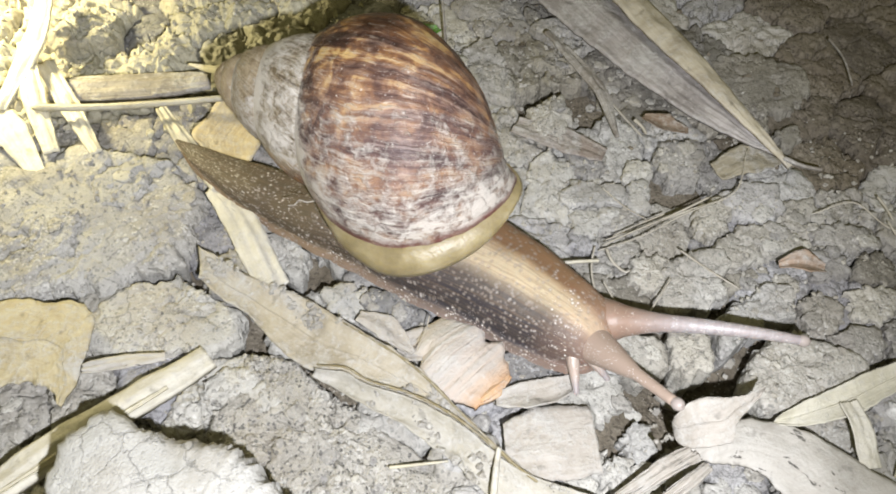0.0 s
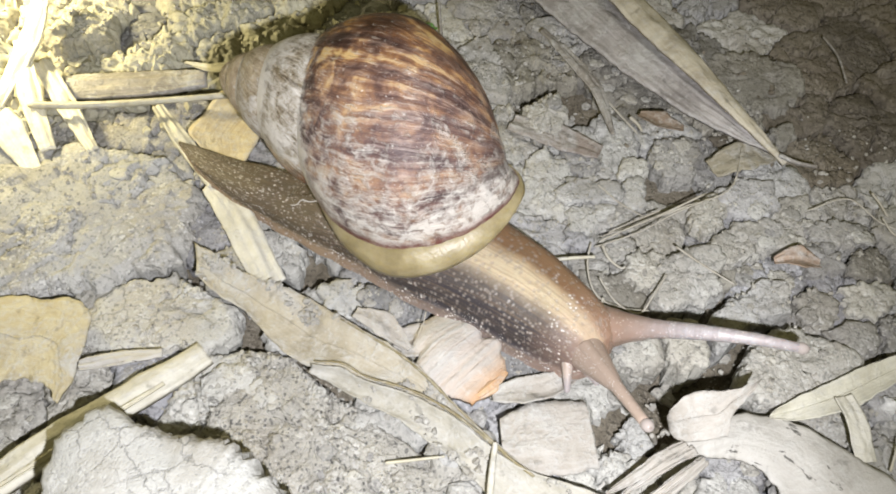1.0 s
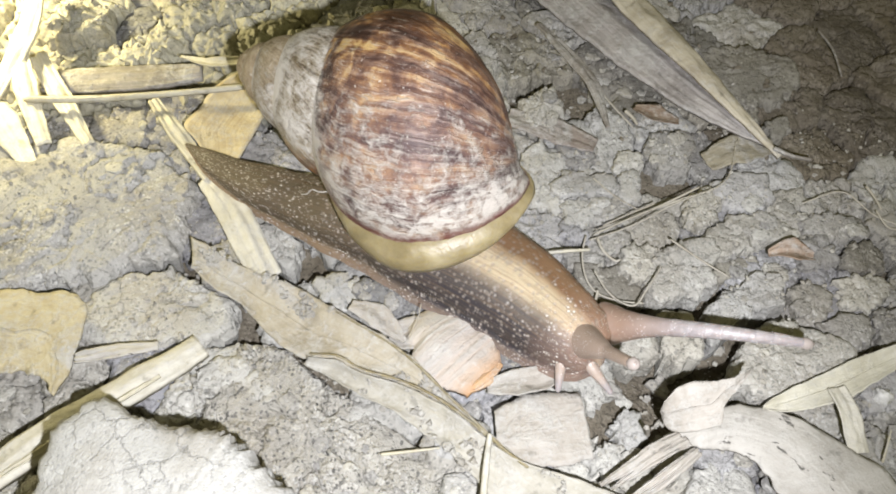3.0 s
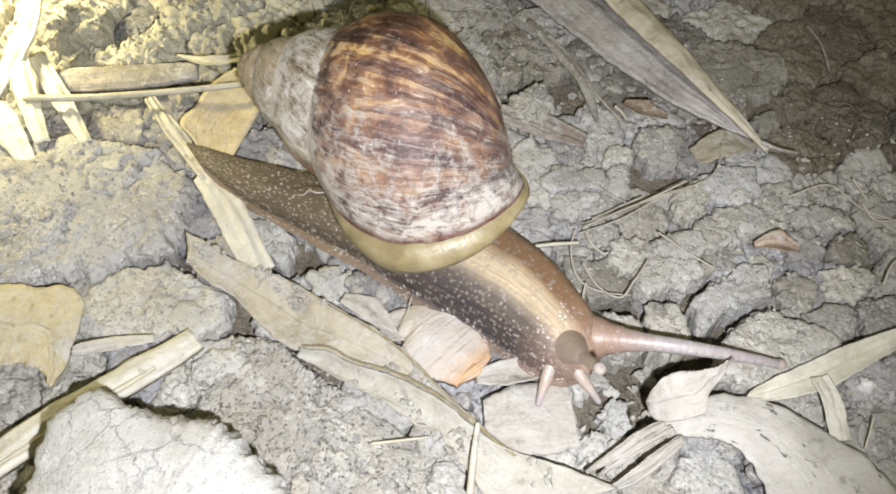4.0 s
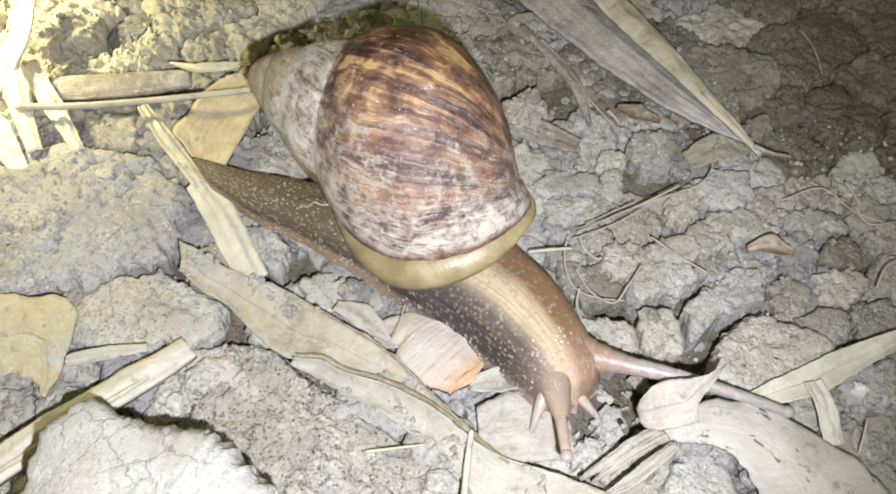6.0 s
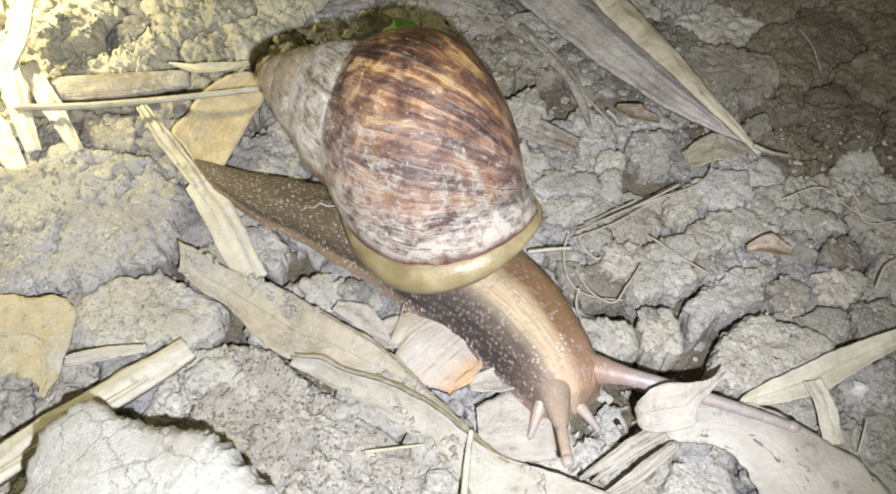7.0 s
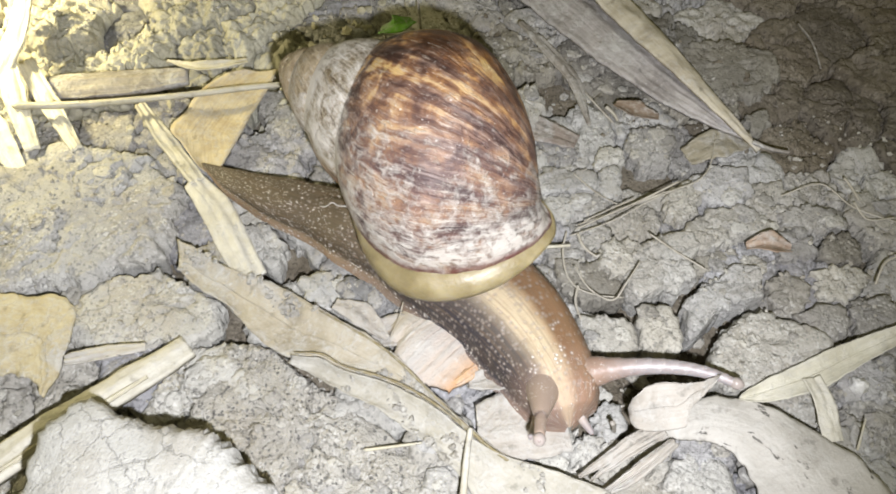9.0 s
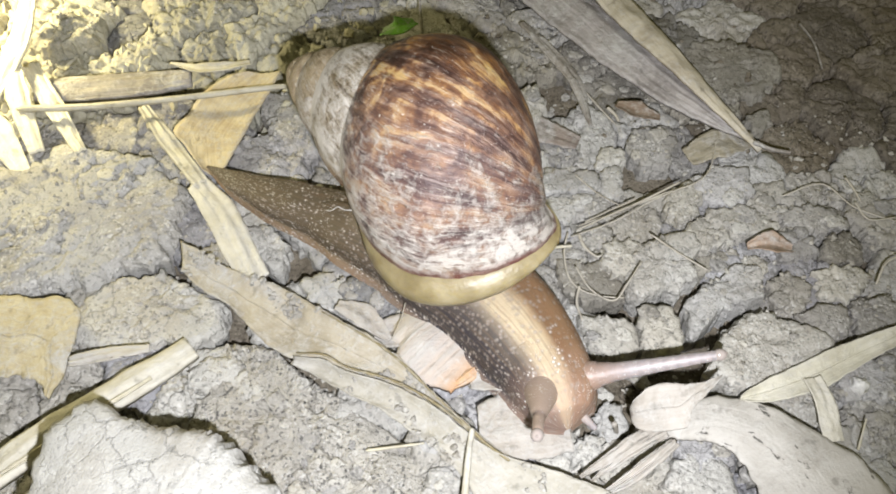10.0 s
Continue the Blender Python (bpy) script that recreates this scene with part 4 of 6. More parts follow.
def blade(name, mid, widths, mat, label, category, fold=0.15, curl=0.0, ragged=0.06, thick=0.00035, n=60, m=13, seed=0.0, lift=0.0005, ridges=0, roll=0.0, rib=0.0, parent=None):
    """A dry leaf or strip along mid (metres, z counted from the soil under it when rest is used); widths along it, fold: V across, curl: edges turned up."""
    pts, s = spline(mid, n)
    w = np.interp(np.linspace(0, 1, n), np.linspace(0, 1, len(widths)), widths)
    k = np.array((0.25, 0.5, 0.25))
    for _ in range(3):
        w[1:-1] = np.convolve(w, k, "same")[1:-1]
    top, uv = [], []
    tang = np.gradient(pts, axis=0)
    tang /= np.linalg.norm(tang, axis=1, keepdims=True)
    for i in range(n):
        side = np.cross((0, 0, 1), tang[i])
        side /= np.linalg.norm(side)
        up = np.cross(tang[i], side)
        c, sn = math.cos(roll), math.sin(roll)
        side, up = side * c + up * sn, up * c - side * sn
        for j in range(m):
            u = 2 * j / (m - 1) - 1
            hw = w[i] / 2 * (1 + ragged * (fractal(s[i] * 260 + seed, 9.0 * (u > 0), seed, 4)))
            bend = fold * abs(u) * w[i] / 2 + curl * u * u * w[i] / 2
            bend += 0.0006 * fractal(s[i] * 120, u * 1.3, seed + 4, 4) + 0.00022 * math.sin(u * ridges * 3.14) * (ridges > 0)
            pt = pts[i] + side * u * hw + up * (bend + lift)
            top.append(pt)
            uv.append((s[i], u * w[i] / 2 + seed))
    top = np.array(top)
    low = top - np.array((0, 0, thick))
    faces = grid_faces(n, m, False, True)
    N = n * m
    faces += [tuple(i + N for i in f[::-1]) for f in faces]
    ring = list(range(m)) + [i * m + m - 1 for i in range(1, n)] + [(n - 1) * m + j for j in range(m - 2, -1, -1)] + [i * m for i in range(n - 2, 0, -1)]
    for a, b in zip(ring, ring[1:] + ring[:1]):
        faces.append((a, b, b + N, a + N))
    ob = mesh_ob(name, np.vstack([top, low]), faces, mat, uv + uv, parent)
    if rib:
        k = m // 2
        rod("midrib", [tuple(top[i * m + k] + np.array((0, 0, 0.4 * rib))) for i in range(0, n, 6)], rib, rib * 0.45, mat, "", "", n, 6, parent=ob)
    return tagged(ob, label, category, GROUPS.get(name, "")) if not parent else tagged(ob, label)


def sheet(name, left, right, levels, mat, label, category, ragged=0.0004, thick=0.0004, n=70, m=15, seed=0.0, ridges=0, rib=0.0, wave=0.0006, parent=None):
    """A dry leaf between its two edges (plan, metres); levels: heights of left edge, middle and right edge, or those at both ends."""
    lo, s = spline(left, n)
    first, last = levels if isinstance(levels[0], tuple) else (levels, levels)
    hi, _ = spline(right, n)
    top, uv = [], []
    for i in range(n):
        d = (hi[i] - lo[i]) / max(1e-6, np.linalg.norm(hi[i] - lo[i]))
        a = lo[i] - d * ragged * fractal(s[i] * 330, seed, 1.0, 5)
        b = hi[i] + d * ragged * fractal(s[i] * 330, seed + 7, 2.0, 5)
        wide = np.linalg.norm(b - a)
        for j in range(m):
            u = j / (m - 1)
            e0, e1, e2 = (p + (q - p) * i / (n - 1) for p, q in zip(first, last))
            z = e0 * (1 - u) * (1 - 2 * u) + e1 * 4 * u * (1 - u) + e2 * u * (2 * u - 1)
            z += wave * fractal(s[i] * 110, u * 1.6, seed + 4, 4) + 0.00014 * math.sin(u * ridges * 6.28) * (ridges > 0)
            top.append((*(a + (b - a) * u), z))
            uv.append((s[i], (u - 0.5) * wide + seed))
    top = np.array(top)
    low = top - np.array((0, 0, thick))
    faces = grid_faces(n, m, False, True)
    N = n * m
    faces += [tuple(i + N for i in f[::-1]) for f in faces]
    ring = list(range(m)) + [i * m + m - 1 for i in range(1, n)] + [(n - 1) * m + j for j in range(m - 2, -1, -1)] + [i * m for i in range(n - 2, 0, -1)]
    faces += [(a, b, b + N, a + N) for a, b in zip(ring, ring[1:] + ring[:1])]
    ob = mesh_ob(name, np.vstack([top, low]), faces, mat, uv + uv, parent)
    if rib:
        k = m // 2
        rod("midrib", [tuple(top[i * m + k] + np.array((0, 0, 0.4 * rib))) for i in range(0, n, 6)], rib, rib * 0.45, mat, "", "", n, 6, parent=ob)
    return tagged(ob, label, category, GROUPS.get(name, "")) if not parent else tagged(ob, label)


def rod(name, mid, r0, r1, mat, label, category, n=40, m=8, seed=0.0, wob=0.1, parent=None, flat=1.0):
    """A stalk, straw or root along mid, tapering from r0 to r1."""
    pts, s = spline(mid, n)
    tang = np.gradient(pts, axis=0)
    tang /= np.linalg.norm(tang, axis=1, keepdims=True)
    V, uv = [], []
    for i in range(n):
        side = np.cross(tang[i], (0, 0, 1))
        side /= max(1e-6, np.linalg.norm(side))
        up = np.cross(side, tang[i])
        r = (r0 + (r1 - r0) * i / (n - 1)) * (1 + wob * fractal(s[i] * 200, seed, 0, 3))
        if i in (0, n - 1):
            r *= 0.5
        for j in range(m):
            a = 2 * math.pi * j / m
            V.append(pts[i] + side * r * math.cos(a) + up * r * flat * math.sin(a))
            uv.append((s[i], r * a))
    faces = grid_faces(n, m, True) + [tuple(range(m))[::-1], tuple((n - 1) * m + j for j in range(m))]
    ob = mesh_ob(name, V, faces, mat, uv, parent)
    return tagged(ob, label, category, GROUPS.get(name, "")) if label else ob


# bamboo leaf litter round the snail
bamboo_leaf = sheet("bamboo_leaf", [(-0.0655, -0.0103), (-0.0599, -0.0155), (-0.0515, -0.0211), (-0.0436, -0.0292), (-0.0365, -0.0339), (-0.0286, -0.0348), (-0.0232, -0.0377), (-0.0128, -0.0408), (-0.0051, -0.0449), (0.0023, -0.0504), (0.0083, -0.0559), (0.0130, -0.0590)],
                    [(-0.0669, -0.0024), (-0.0603, -0.0062), (-0.0532, -0.0106), (-0.0469, -0.0136), (-0.0397, -0.0162), (-0.0296, -0.0226), (-0.0226, -0.0269), (-0.0157, -0.0313), (-0.0097, -0.0364), (-0.0033, -0.0433), (0.0029, -0.0496), (0.0083, -0.0549), (0.0133, -0.0589)], (0.0050, 0.0046, 0.0066), LEAF_OLIVE,
                    "long olive-tan dry bamboo leaf with a folded edge", "leaf", seed=1.0, n=110, rib=0.0002)
leaf_fold = sheet("leaf_fold", [(-0.0359, -0.0356), (-0.0302, -0.0386), (-0.0228, -0.0429), (-0.0163, -0.0462), (-0.0100, -0.0505), (-0.0038, -0.0552), (0.0010, -0.0596), (0.0056, -0.0661), (0.0078, -0.0718)],
      [(-0.0348, -0.0350), (-0.0277, -0.0359), (-0.0223, -0.0390), (-0.0127, -0.0420), (-0.0051, -0.0461), (0.0023, -0.0515), (0.0094, -0.0573), (0.0198, -0.0610), (0.0331, -0.0659)], (0.0052, 0.0050, 0.0076), LEAF_PALE, "pale underside of the folded leaf", "leaf", seed=3.0, n=100, parent=bamboo_leaf)
# dark rod puts the raised fold's thin cast shadow on the leaf
tagged(rod("leaf_edge", [(-0.0343, -0.0340, 0.0066), (-0.0282, -0.0344, 0.0066), (-0.0224, -0.0376, 0.0066), (-0.0128, -0.0406, 0.0066), (-0.0051, -0.0447, 0.0066), (0.0023, -0.0504, 0.0066), (0.0082, -0.0560, 0.0066)], 0.00022, 0.00036, RIB_BROWN, "", "", 120, 7, seed=45.0, wob=0.7, parent=bamboo_leaf), "brown line in place of the shadow along the fold")
tagged(rod("leaf_edge", [(-0.0294, -0.0235, 0.0072), (-0.0224, -0.0279, 0.0072), (-0.0156, -0.0323, 0.0072), (-0.0097, -0.0374, 0.0072), (-0.0032, -0.0443, 0.0072), (0.0029, -0.0505, 0.0072), (0.0082, -0.0558, 0.0072), (0.0128, -0.0594, 0.0072)], 0.00022, 0.00036, RIB_BROWN, "", "", 120, 7, seed=44.0, wob=0.7, parent=bamboo_leaf), "brown curled margin")
blade("stalk_strip", [(-0.0668, 0.0180, 0.0045), (-0.0587, 0.0073, 0.0055), (-0.0526, -0.0035, 0.0055), (-0.0466, -0.0133, 0.0055)], [0.006, 0.0085, 0.0082, 0.0068], CREAM,
      "short flat piece of pale dry stalk", "stalk", -0.18, 0, 0.04, thick=0.0009, seed=4.0, ridges=3)
blade("straw_strip", [(-0.0874, 0.0458, 0.0050), (-0.0780, 0.0332, 0.0055), (-0.0658, 0.0176, 0.0050)], [0.003, 0.0048, 0.0042], STRAW, "flat pale straw strip on the soil", "straw", -0.15, 0, 0.05, thick=0.0007, seed=5.0, ridges=2)
sheet("tan_leaf", [(-0.0659, 0.0214), (-0.0721, 0.0300), (-0.0762, 0.0356), (-0.0732, 0.0419), (-0.0704, 0.0503), (-0.0644, 0.0569), (-0.0588, 0.0590)], [(-0.0607, 0.0194), (-0.0585, 0.0271), (-0.0562, 0.0352), (-0.0541, 0.0429), (-0.0521, 0.0486), (-0.0505, 0.0532), (-0.0492, 0.0597)], (0.0062, 0.0050, 0.0058), LEAF_TAN, "broad tan dry leaf lying behind the snail's tail", "leaf", 0.0002, seed=6.0, wave=0.0003)
blade("grey_stick", [(-0.1217, 0.0551, 0.0040), (-0.1048, 0.0555, 0.0045), (-0.0900, 0.0570, 0.0045), (-0.0763, 0.0595, 0.0040)], [0.008, 0.0105, 0.0100, 0.006], STICK_GREY, "flat grey weathered stick on mossy earth", "stick", -0.25, 0, 0.05, thick=0.0016, seed=7.0, ridges=3)
blade("straw_strip", [(-0.0828, 0.0633, 0.0050), (-0.0717, 0.0598, 0.0055), (-0.0588, 0.0633, 0.0050)], [0.001, 0.0042, 0.002], STRAW, "small pale curled straw strip", "straw", 0.3, 0.2, 0.1, seed=8.0)
rod("straw", [(-0.1204, 0.0413, 0.0090), (-0.1012, 0.0420, 0.0090), (-0.0778, 0.0447, 0.0090), (-0.0542, 0.0484, 0.0090), (-0.0433, 0.0508, 0.0080)], 0.00105, 0.0008, STRAW, "thin pale straw stalk lying across the litter", "straw", seed=1.0)
blade("straw_strip", [(-0.1249, 0.0627, 0.0060), (-0.1147, 0.0483, 0.0060), (-0.1008, 0.0290, 0.0050)], [0.005, 0.0058, 0.003], STRAW_TORCHLIT, "flat yellow straw strip in the torch light", "straw", -0.2, 0, 0.06, thick=0.0008, seed=9.0, ridges=2)
blade("straw_strip", [(-0.1305, 0.0669, 0.0100), (-0.1224, 0.0475, 0.0090), (-0.1123, 0.0281, 0.0060)], [0.004, 0.0065, 0.004], STRAW_TORCHLIT, "yellow dry straw strip painted bright for the torch", "straw", -0.2, 0, 0.06, thick=0.0008, seed=10.0, ridges=2)
blade("straw_strip", [(-0.1286, 0.0871, 0.0140), (-0.1263, 0.0696, 0.0130), (-0.1279, 0.0558, 0.0100), (-0.1303, 0.0417, 0.0080)], [0.004, 0.006, 0.006, 0.004], STRAW_TORCHLIT, "yellow dry straw strip painted bright for the torch", "straw", -0.2, 0, 0.06, thick=0.0008, seed=11.0, ridges=2)
blade("straw_strip", [(-0.1376, 0.0460, 0.0060), (-0.1276, 0.0372, 0.0070), (-0.1140, 0.0212, 0.0050)], [0.006, 0.009, 0.004], STRAW_TORCHLIT, "yellow dry straw strip painted bright for the torch", "straw", -0.1, 0.1, 0.06, seed=12.0)
sheet("yellow_leaf", [(-0.1116, -0.0371), (-0.1032, -0.0392), (-0.0978, -0.0382), (-0.0941, -0.0390), (-0.0919, -0.0404), (-0.0905, -0.0420), (-0.0895, -0.0434)], [(-0.1181, -0.0192), (-0.1079, -0.0174), (-0.0983, -0.0176), (-0.0900, -0.0189), (-0.0868, -0.0248), (-0.0871, -0.0376), (-0.0887, -0.0439)], (0.0052, 0.0058, 0.0050), LEAF_YELLOW, "broad yellow dry leaf with a torn pointed tip", "leaf", 0.0014, seed=13.0, rib=0.0002)
pale_strip = blade("pale_strip", [(-0.0979, -0.0641, 0.0070), (-0.0891, -0.0552, 0.0070), (-0.0785, -0.0463, 0.0065), (-0.0670, -0.0374, 0.0060), (-0.0596, -0.0307, 0.0050)], [0.007, 0.0078, 0.0076, 0.0074, 0.0062], CREAM, "long pale cream dry stalk on grey clay", "stalk", -0.25, -0.12, 0.03, thick=0.0018, seed=14.0)
blade("torn_edge", [(-0.0965, -0.0650, 0.0069), (-0.0863, -0.0564, 0.0070), (-0.0757, -0.0474, 0.0066), (-0.0663, -0.0395, 0.0060)], [0.0008, 0.0016, 0.0014, 0.0006], STRAW, "frayed edge of the stalk", "stalk", -0.2, 0, 0.2, seed=37.0, parent=pale_strip)
pale_sheath = sheet("bark_piece", [(0.0430, -0.0547), (0.0502, -0.0545), (0.0566, -0.0555), (0.0612, -0.0589), (0.0628, -0.0634), (0.0639, -0.0703), (0.0651, -0.0768)],
                    [(0.0448, -0.0509), (0.0515, -0.0476), (0.0581, -0.0452), (0.0646, -0.0464), (0.0707, -0.0483), (0.0755, -0.0518), (0.0821, -0.0563), (0.0862, -0.0603), (0.0896, -0.0661), (0.0931, -0.0726)], (0.0060, 0.0078, 0.0072), BARK_PALE, "broad pale dry bamboo sheath with dark specks", "bamboo sheath", 0.0008, seed=15.0, n=90, m=21, thick=0.0007)
blade("fibre_strip", [(0.0273, -0.0623, 0.0055), (0.0329, -0.0593, 0.0070), (0.0383, -0.0560, 0.0085), (0.0442, -0.0528, 0.0085)], [0.0008, 0.0022, 0.0028, 0.002], LEAF_WHITE, "torn pale fibres", "straw", -0.2, 0, 0.14, seed=16.0, ridges=2, parent=pale_sheath)
blade("fibre_strip", [(0.0297, -0.0631, 0.0055), (0.0345, -0.0600, 0.0070), (0.0400, -0.0569, 0.0085), (0.0458, -0.0540, 0.0085)], [0.0006, 0.0018, 0.0022, 0.002], LEAF_WHITE, "torn pale fibres", "straw", -0.2, 0, 0.14, seed=17.0, ridges=2, parent=pale_sheath)
blade("fibre_strip", [(0.0333, -0.0652, 0.0055), (0.0377, -0.0629, 0.0070), (0.0425, -0.0597, 0.0085), (0.0474, -0.0561, 0.0085)], [0.0016, 0.003, 0.0028, 0.0022], LEAF_WHITE, "torn pale fibres", "straw", -0.2, 0, 0.14, seed=18.0, ridges=2, parent=pale_sheath)
blade("fibre_strip", [(0.0311, -0.0661, 0.0055), (0.0358, -0.0636, 0.0070), (0.0406, -0.0606, 0.0085), (0.0459, -0.0567, 0.0085)], [0.0006, 0.0014, 0.0016, 0.001], LEAF_WHITE, "torn pale fibres", "straw", -0.2, 0, 0.14, seed=19.0, ridges=2, parent=pale_sheath)
sheet("dry_leaf", [(0.0632, -0.0462), (0.0685, -0.0468), (0.0762, -0.0455), (0.0829, -0.0434), (0.0904, -0.0391), (0.1007, -0.0338), (0.1118, -0.0286)], [(0.0636, -0.0454), (0.0703, -0.0417), (0.0781, -0.0382), (0.0861, -0.0346), (0.0940, -0.0317), (0.1024, -0.0288), (0.1132, -0.0248)], (0.0075, 0.0068, 0.0085), LEAF_STRAW, "narrow pale dry bamboo leaf lying on clods", "leaf", 0.0003, seed=20.0, rib=0.0002, wave=0.0004)
blade("straw_strip", [(0.0797, -0.0416, 0.0080), (0.0808, -0.0478, 0.0080), (0.0816, -0.0553, 0.0060)], [0.004, 0.0046, 0.0045], CREAM, "short bleached straw strip", "straw", 0.05, 0, 0.05, seed=21.0)
blade("leaf_fragment", [(0.0067, -0.0508, 0.0035), (0.0125, -0.0505, 0.0040), (0.0199, -0.0497, 0.0040), (0.0261, -0.0490, 0.0035)], [0.010, 0.0165, 0.0165, 0.0145], LEAF_WHITE, "flat bleached fragment of a dry leaf", "leaf", 0.02, -0.03, 0.08, seed=22.0)
blade("leaf_fragment", [(-0.0173, -0.0276, 0.0025), (-0.0113, -0.0271, 0.0030), (-0.0065, -0.0294, 0.0030)], [0.006, 0.009, 0.005], LEAF_WHITE, "small bleached leaf fragment", "leaf", 0.1, 0, 0.12, seed=23.0)
orange_shard = blade("orange_shard", [(-0.0105, -0.0221, 0.0030), (-0.0060, -0.0273, 0.0055), (-0.0009, -0.0330, 0.0060), (0.0046, -0.0383, 0.0040)], [0.0105, 0.0165, 0.0185, 0.0120], SHARD, "flaky cream shard with an orange rim beneath the snail", "shard", -0.08, -0.08, 0.24, thick=0.0014, seed=24.0)
blade("rim", [(0.0003, -0.0413, 0.0034), (0.0043, -0.0392, 0.0044), (0.0083, -0.0347, 0.0036)], [0.0010, 0.0026, 0.0010], dry("orange_rim", (0.36, 0.19, 0.08), (0.46, 0.27, 0.13), (0.50, 0.35, 0.21), dirt=0.4), "bright orange rim", "shard", -0.2, 0, 0.25, thick=0.0014, seed=38.0, parent=orange_shard)
blade("leaf_fragment", [(0.0051, -0.0403, 0.0030), (0.0111, -0.0398, 0.0040), (0.0174, -0.0384, 0.0040), (0.0229, -0.0354, 0.0030)], [0.003, 0.0062, 0.0060, 0.003], LEAF_WHITE, "thin curled bleached leaf fragment on grey clods", "leaf", 0.25, 0.1, 0.15, seed=32.0)
blade("leaf_fragment", [(-0.0266, -0.0198, 0.0035), (-0.0202, -0.0228, 0.0040), (-0.0136, -0.0293, 0.0035)], [0.003, 0.0065, 0.0015], LEAF_WHITE, "torn bleached leaf fragment beside a shard", "leaf", 0.1, 0, 0.18, seed=33.0)
blade("bark_strip", [(-0.0868, -0.0348, 0.0045), (-0.0791, -0.0332, 0.0050), (-0.0689, -0.0314, 0.0045)], [0.0024, 0.0038, 0.0022], BARK_PALE, "thin grey bark strip beside a clay slab", "bark", -0.15, 0, 0.12, seed=34.0)
blade("brown_leaf", [(0.0127, 0.0449, 0.0010), (0.0228, 0.0395, 0.0022), (0.0367, 0.0333, 0.0015)], [0.006, 0.0095, 0.005], dry("red_brown_leaf", (0.13, 0.10, 0.085), (0.20, 0.165, 0.14), (0.28, 0.245, 0.215)), "reddish brown leaf flattened into the soil", "leaf", 0.05, 0, 0.2, seed=35.0)
blade("brown_leaf", [(0.0664, 0.0276, 0.0015), (0.0752, 0.0310, 0.0030), (0.0860, 0.0337, 0.0020)], [0.006, 0.0100, 0.006], dry("olive_brown_leaf", (0.15, 0.13, 0.09), (0.23, 0.205, 0.15), (0.32, 0.29, 0.22)), "olive brown leaf scrap at a sheath's tip", "leaf", 0.1, 0, 0.15, seed=36.0)
rod("thin_twig", [(0.0247, 0.0806, 0.0030), (0.0344, 0.0632, 0.0035), (0.0420, 0.0487, 0.0035), (0.0476, 0.0394, 0.0030)], 0.0004, 0.0003, ROOT, "thin straw lying beside a bamboo sheath", "twig", seed=14.0)
sheath = blade("brown_sheath", [(0.0224, 0.1180, 0.0070), (0.0389, 0.0895, 0.0080), (0.0553, 0.0642, 0.0080), (0.0698, 0.0449, 0.0070), (0.0837, 0.0324, 0.0040)], [0.024, 0.0235, 0.0205, 0.0145, 0.002], SHEATH, "broad weathered brown bamboo sheath on earth", "bamboo sheath", -0.22, 0, 0.05, thick=0.0008, seed=25.0, ridges=6, n=90, m=21)
blade("pale_ridge", [(0.0402, 0.1082, 0.0115), (0.0511, 0.0842, 0.0120), (0.0650, 0.0571, 0.0120), (0.0799, 0.0350, 0.0070), (0.0856, 0.0282, 0.0040)], [0.0095, 0.0095, 0.0085, 0.005, 0.001], RIB_TAN, "pale raised rib", "straw", -0.25, 0, 0.03, thick=0.0010, seed=26.0, parent=sheath)
blade("leaf_vein", [(0.0235, 0.0820, 0.0040), (0.0313, 0.0676, 0.0050), (0.0378, 0.0540, 0.0050), (0.0404, 0.0378, 0.0040)], [0.002, 0.004, 0.004, 0.001], STICK_GREY, "thin grey leaf rib on the soil", "leaf", -0.3, 0, 0.08, seed=27.0)
blade("brown_leaf", [(0.0748, -0.0049, 0.0050), (0.0792, -0.0052, 0.0065), (0.0852, -0.0058, 0.0050)], [0.002, 0.0065, 0.002], dry("brown_leaf", (0.15, 0.10, 0.065), (0.24, 0.17, 0.12), (0.33, 0.255, 0.19)), "small curled brown leaf fragment", "leaf", 0.3, 0.3, 0.15, seed=28.0)
blade("brown_leaf", [(0.0486, 0.0457, 0.0040), (0.0543, 0.0413, 0.0050), (0.0600, 0.0401, 0.0040)], [0.002, 0.0070, 0.002], dry("russet_leaf", (0.11, 0.075, 0.05), (0.165, 0.12, 0.085), (0.24, 0.19, 0.145)), "small russet leaf fragment", "leaf", 0.2, 0.2, 0.15, seed=29.0)
rod("straw", [(0.0051, -0.0526, 0.0080), (0.0042, -0.0589, 0.0090), (0.0032, -0.0678, 0.0080)], 0.0006, 0.0008, CREAM, "short white straw lying over a leaf", "straw", seed=2.0)
rod("thin_twig", [(-0.0177, -0.0551, 0.0020), (-0.0115, -0.0545, 0.0024), (-0.0052, -0.0535, 0.0020)], 0.0004, 0.0003, STRAW, "thin pale twig on grey soil", "twig", seed=3.0)
rod("thin_twig", [(0.0202, -0.0044, 0.0040), (0.0251, -0.0044, 0.0050), (0.0313, -0.0032, 0.0040)], 0.0006, 0.0004, STRAW, "thin pale twig beside the snail", "twig", seed=4.0)
rod("root", [(0.0336, 0.0040, 0.0025), (0.0441, 0.0083, 0.0030), (0.0550, 0.0126, 0.0040), (0.0685, 0.0182, 0.0050), (0.0754, 0.0341, 0.0045)], 0.00018, 0.00014, ROOT, "fine dry rootlet lying over clods", "root", seed=5.0)
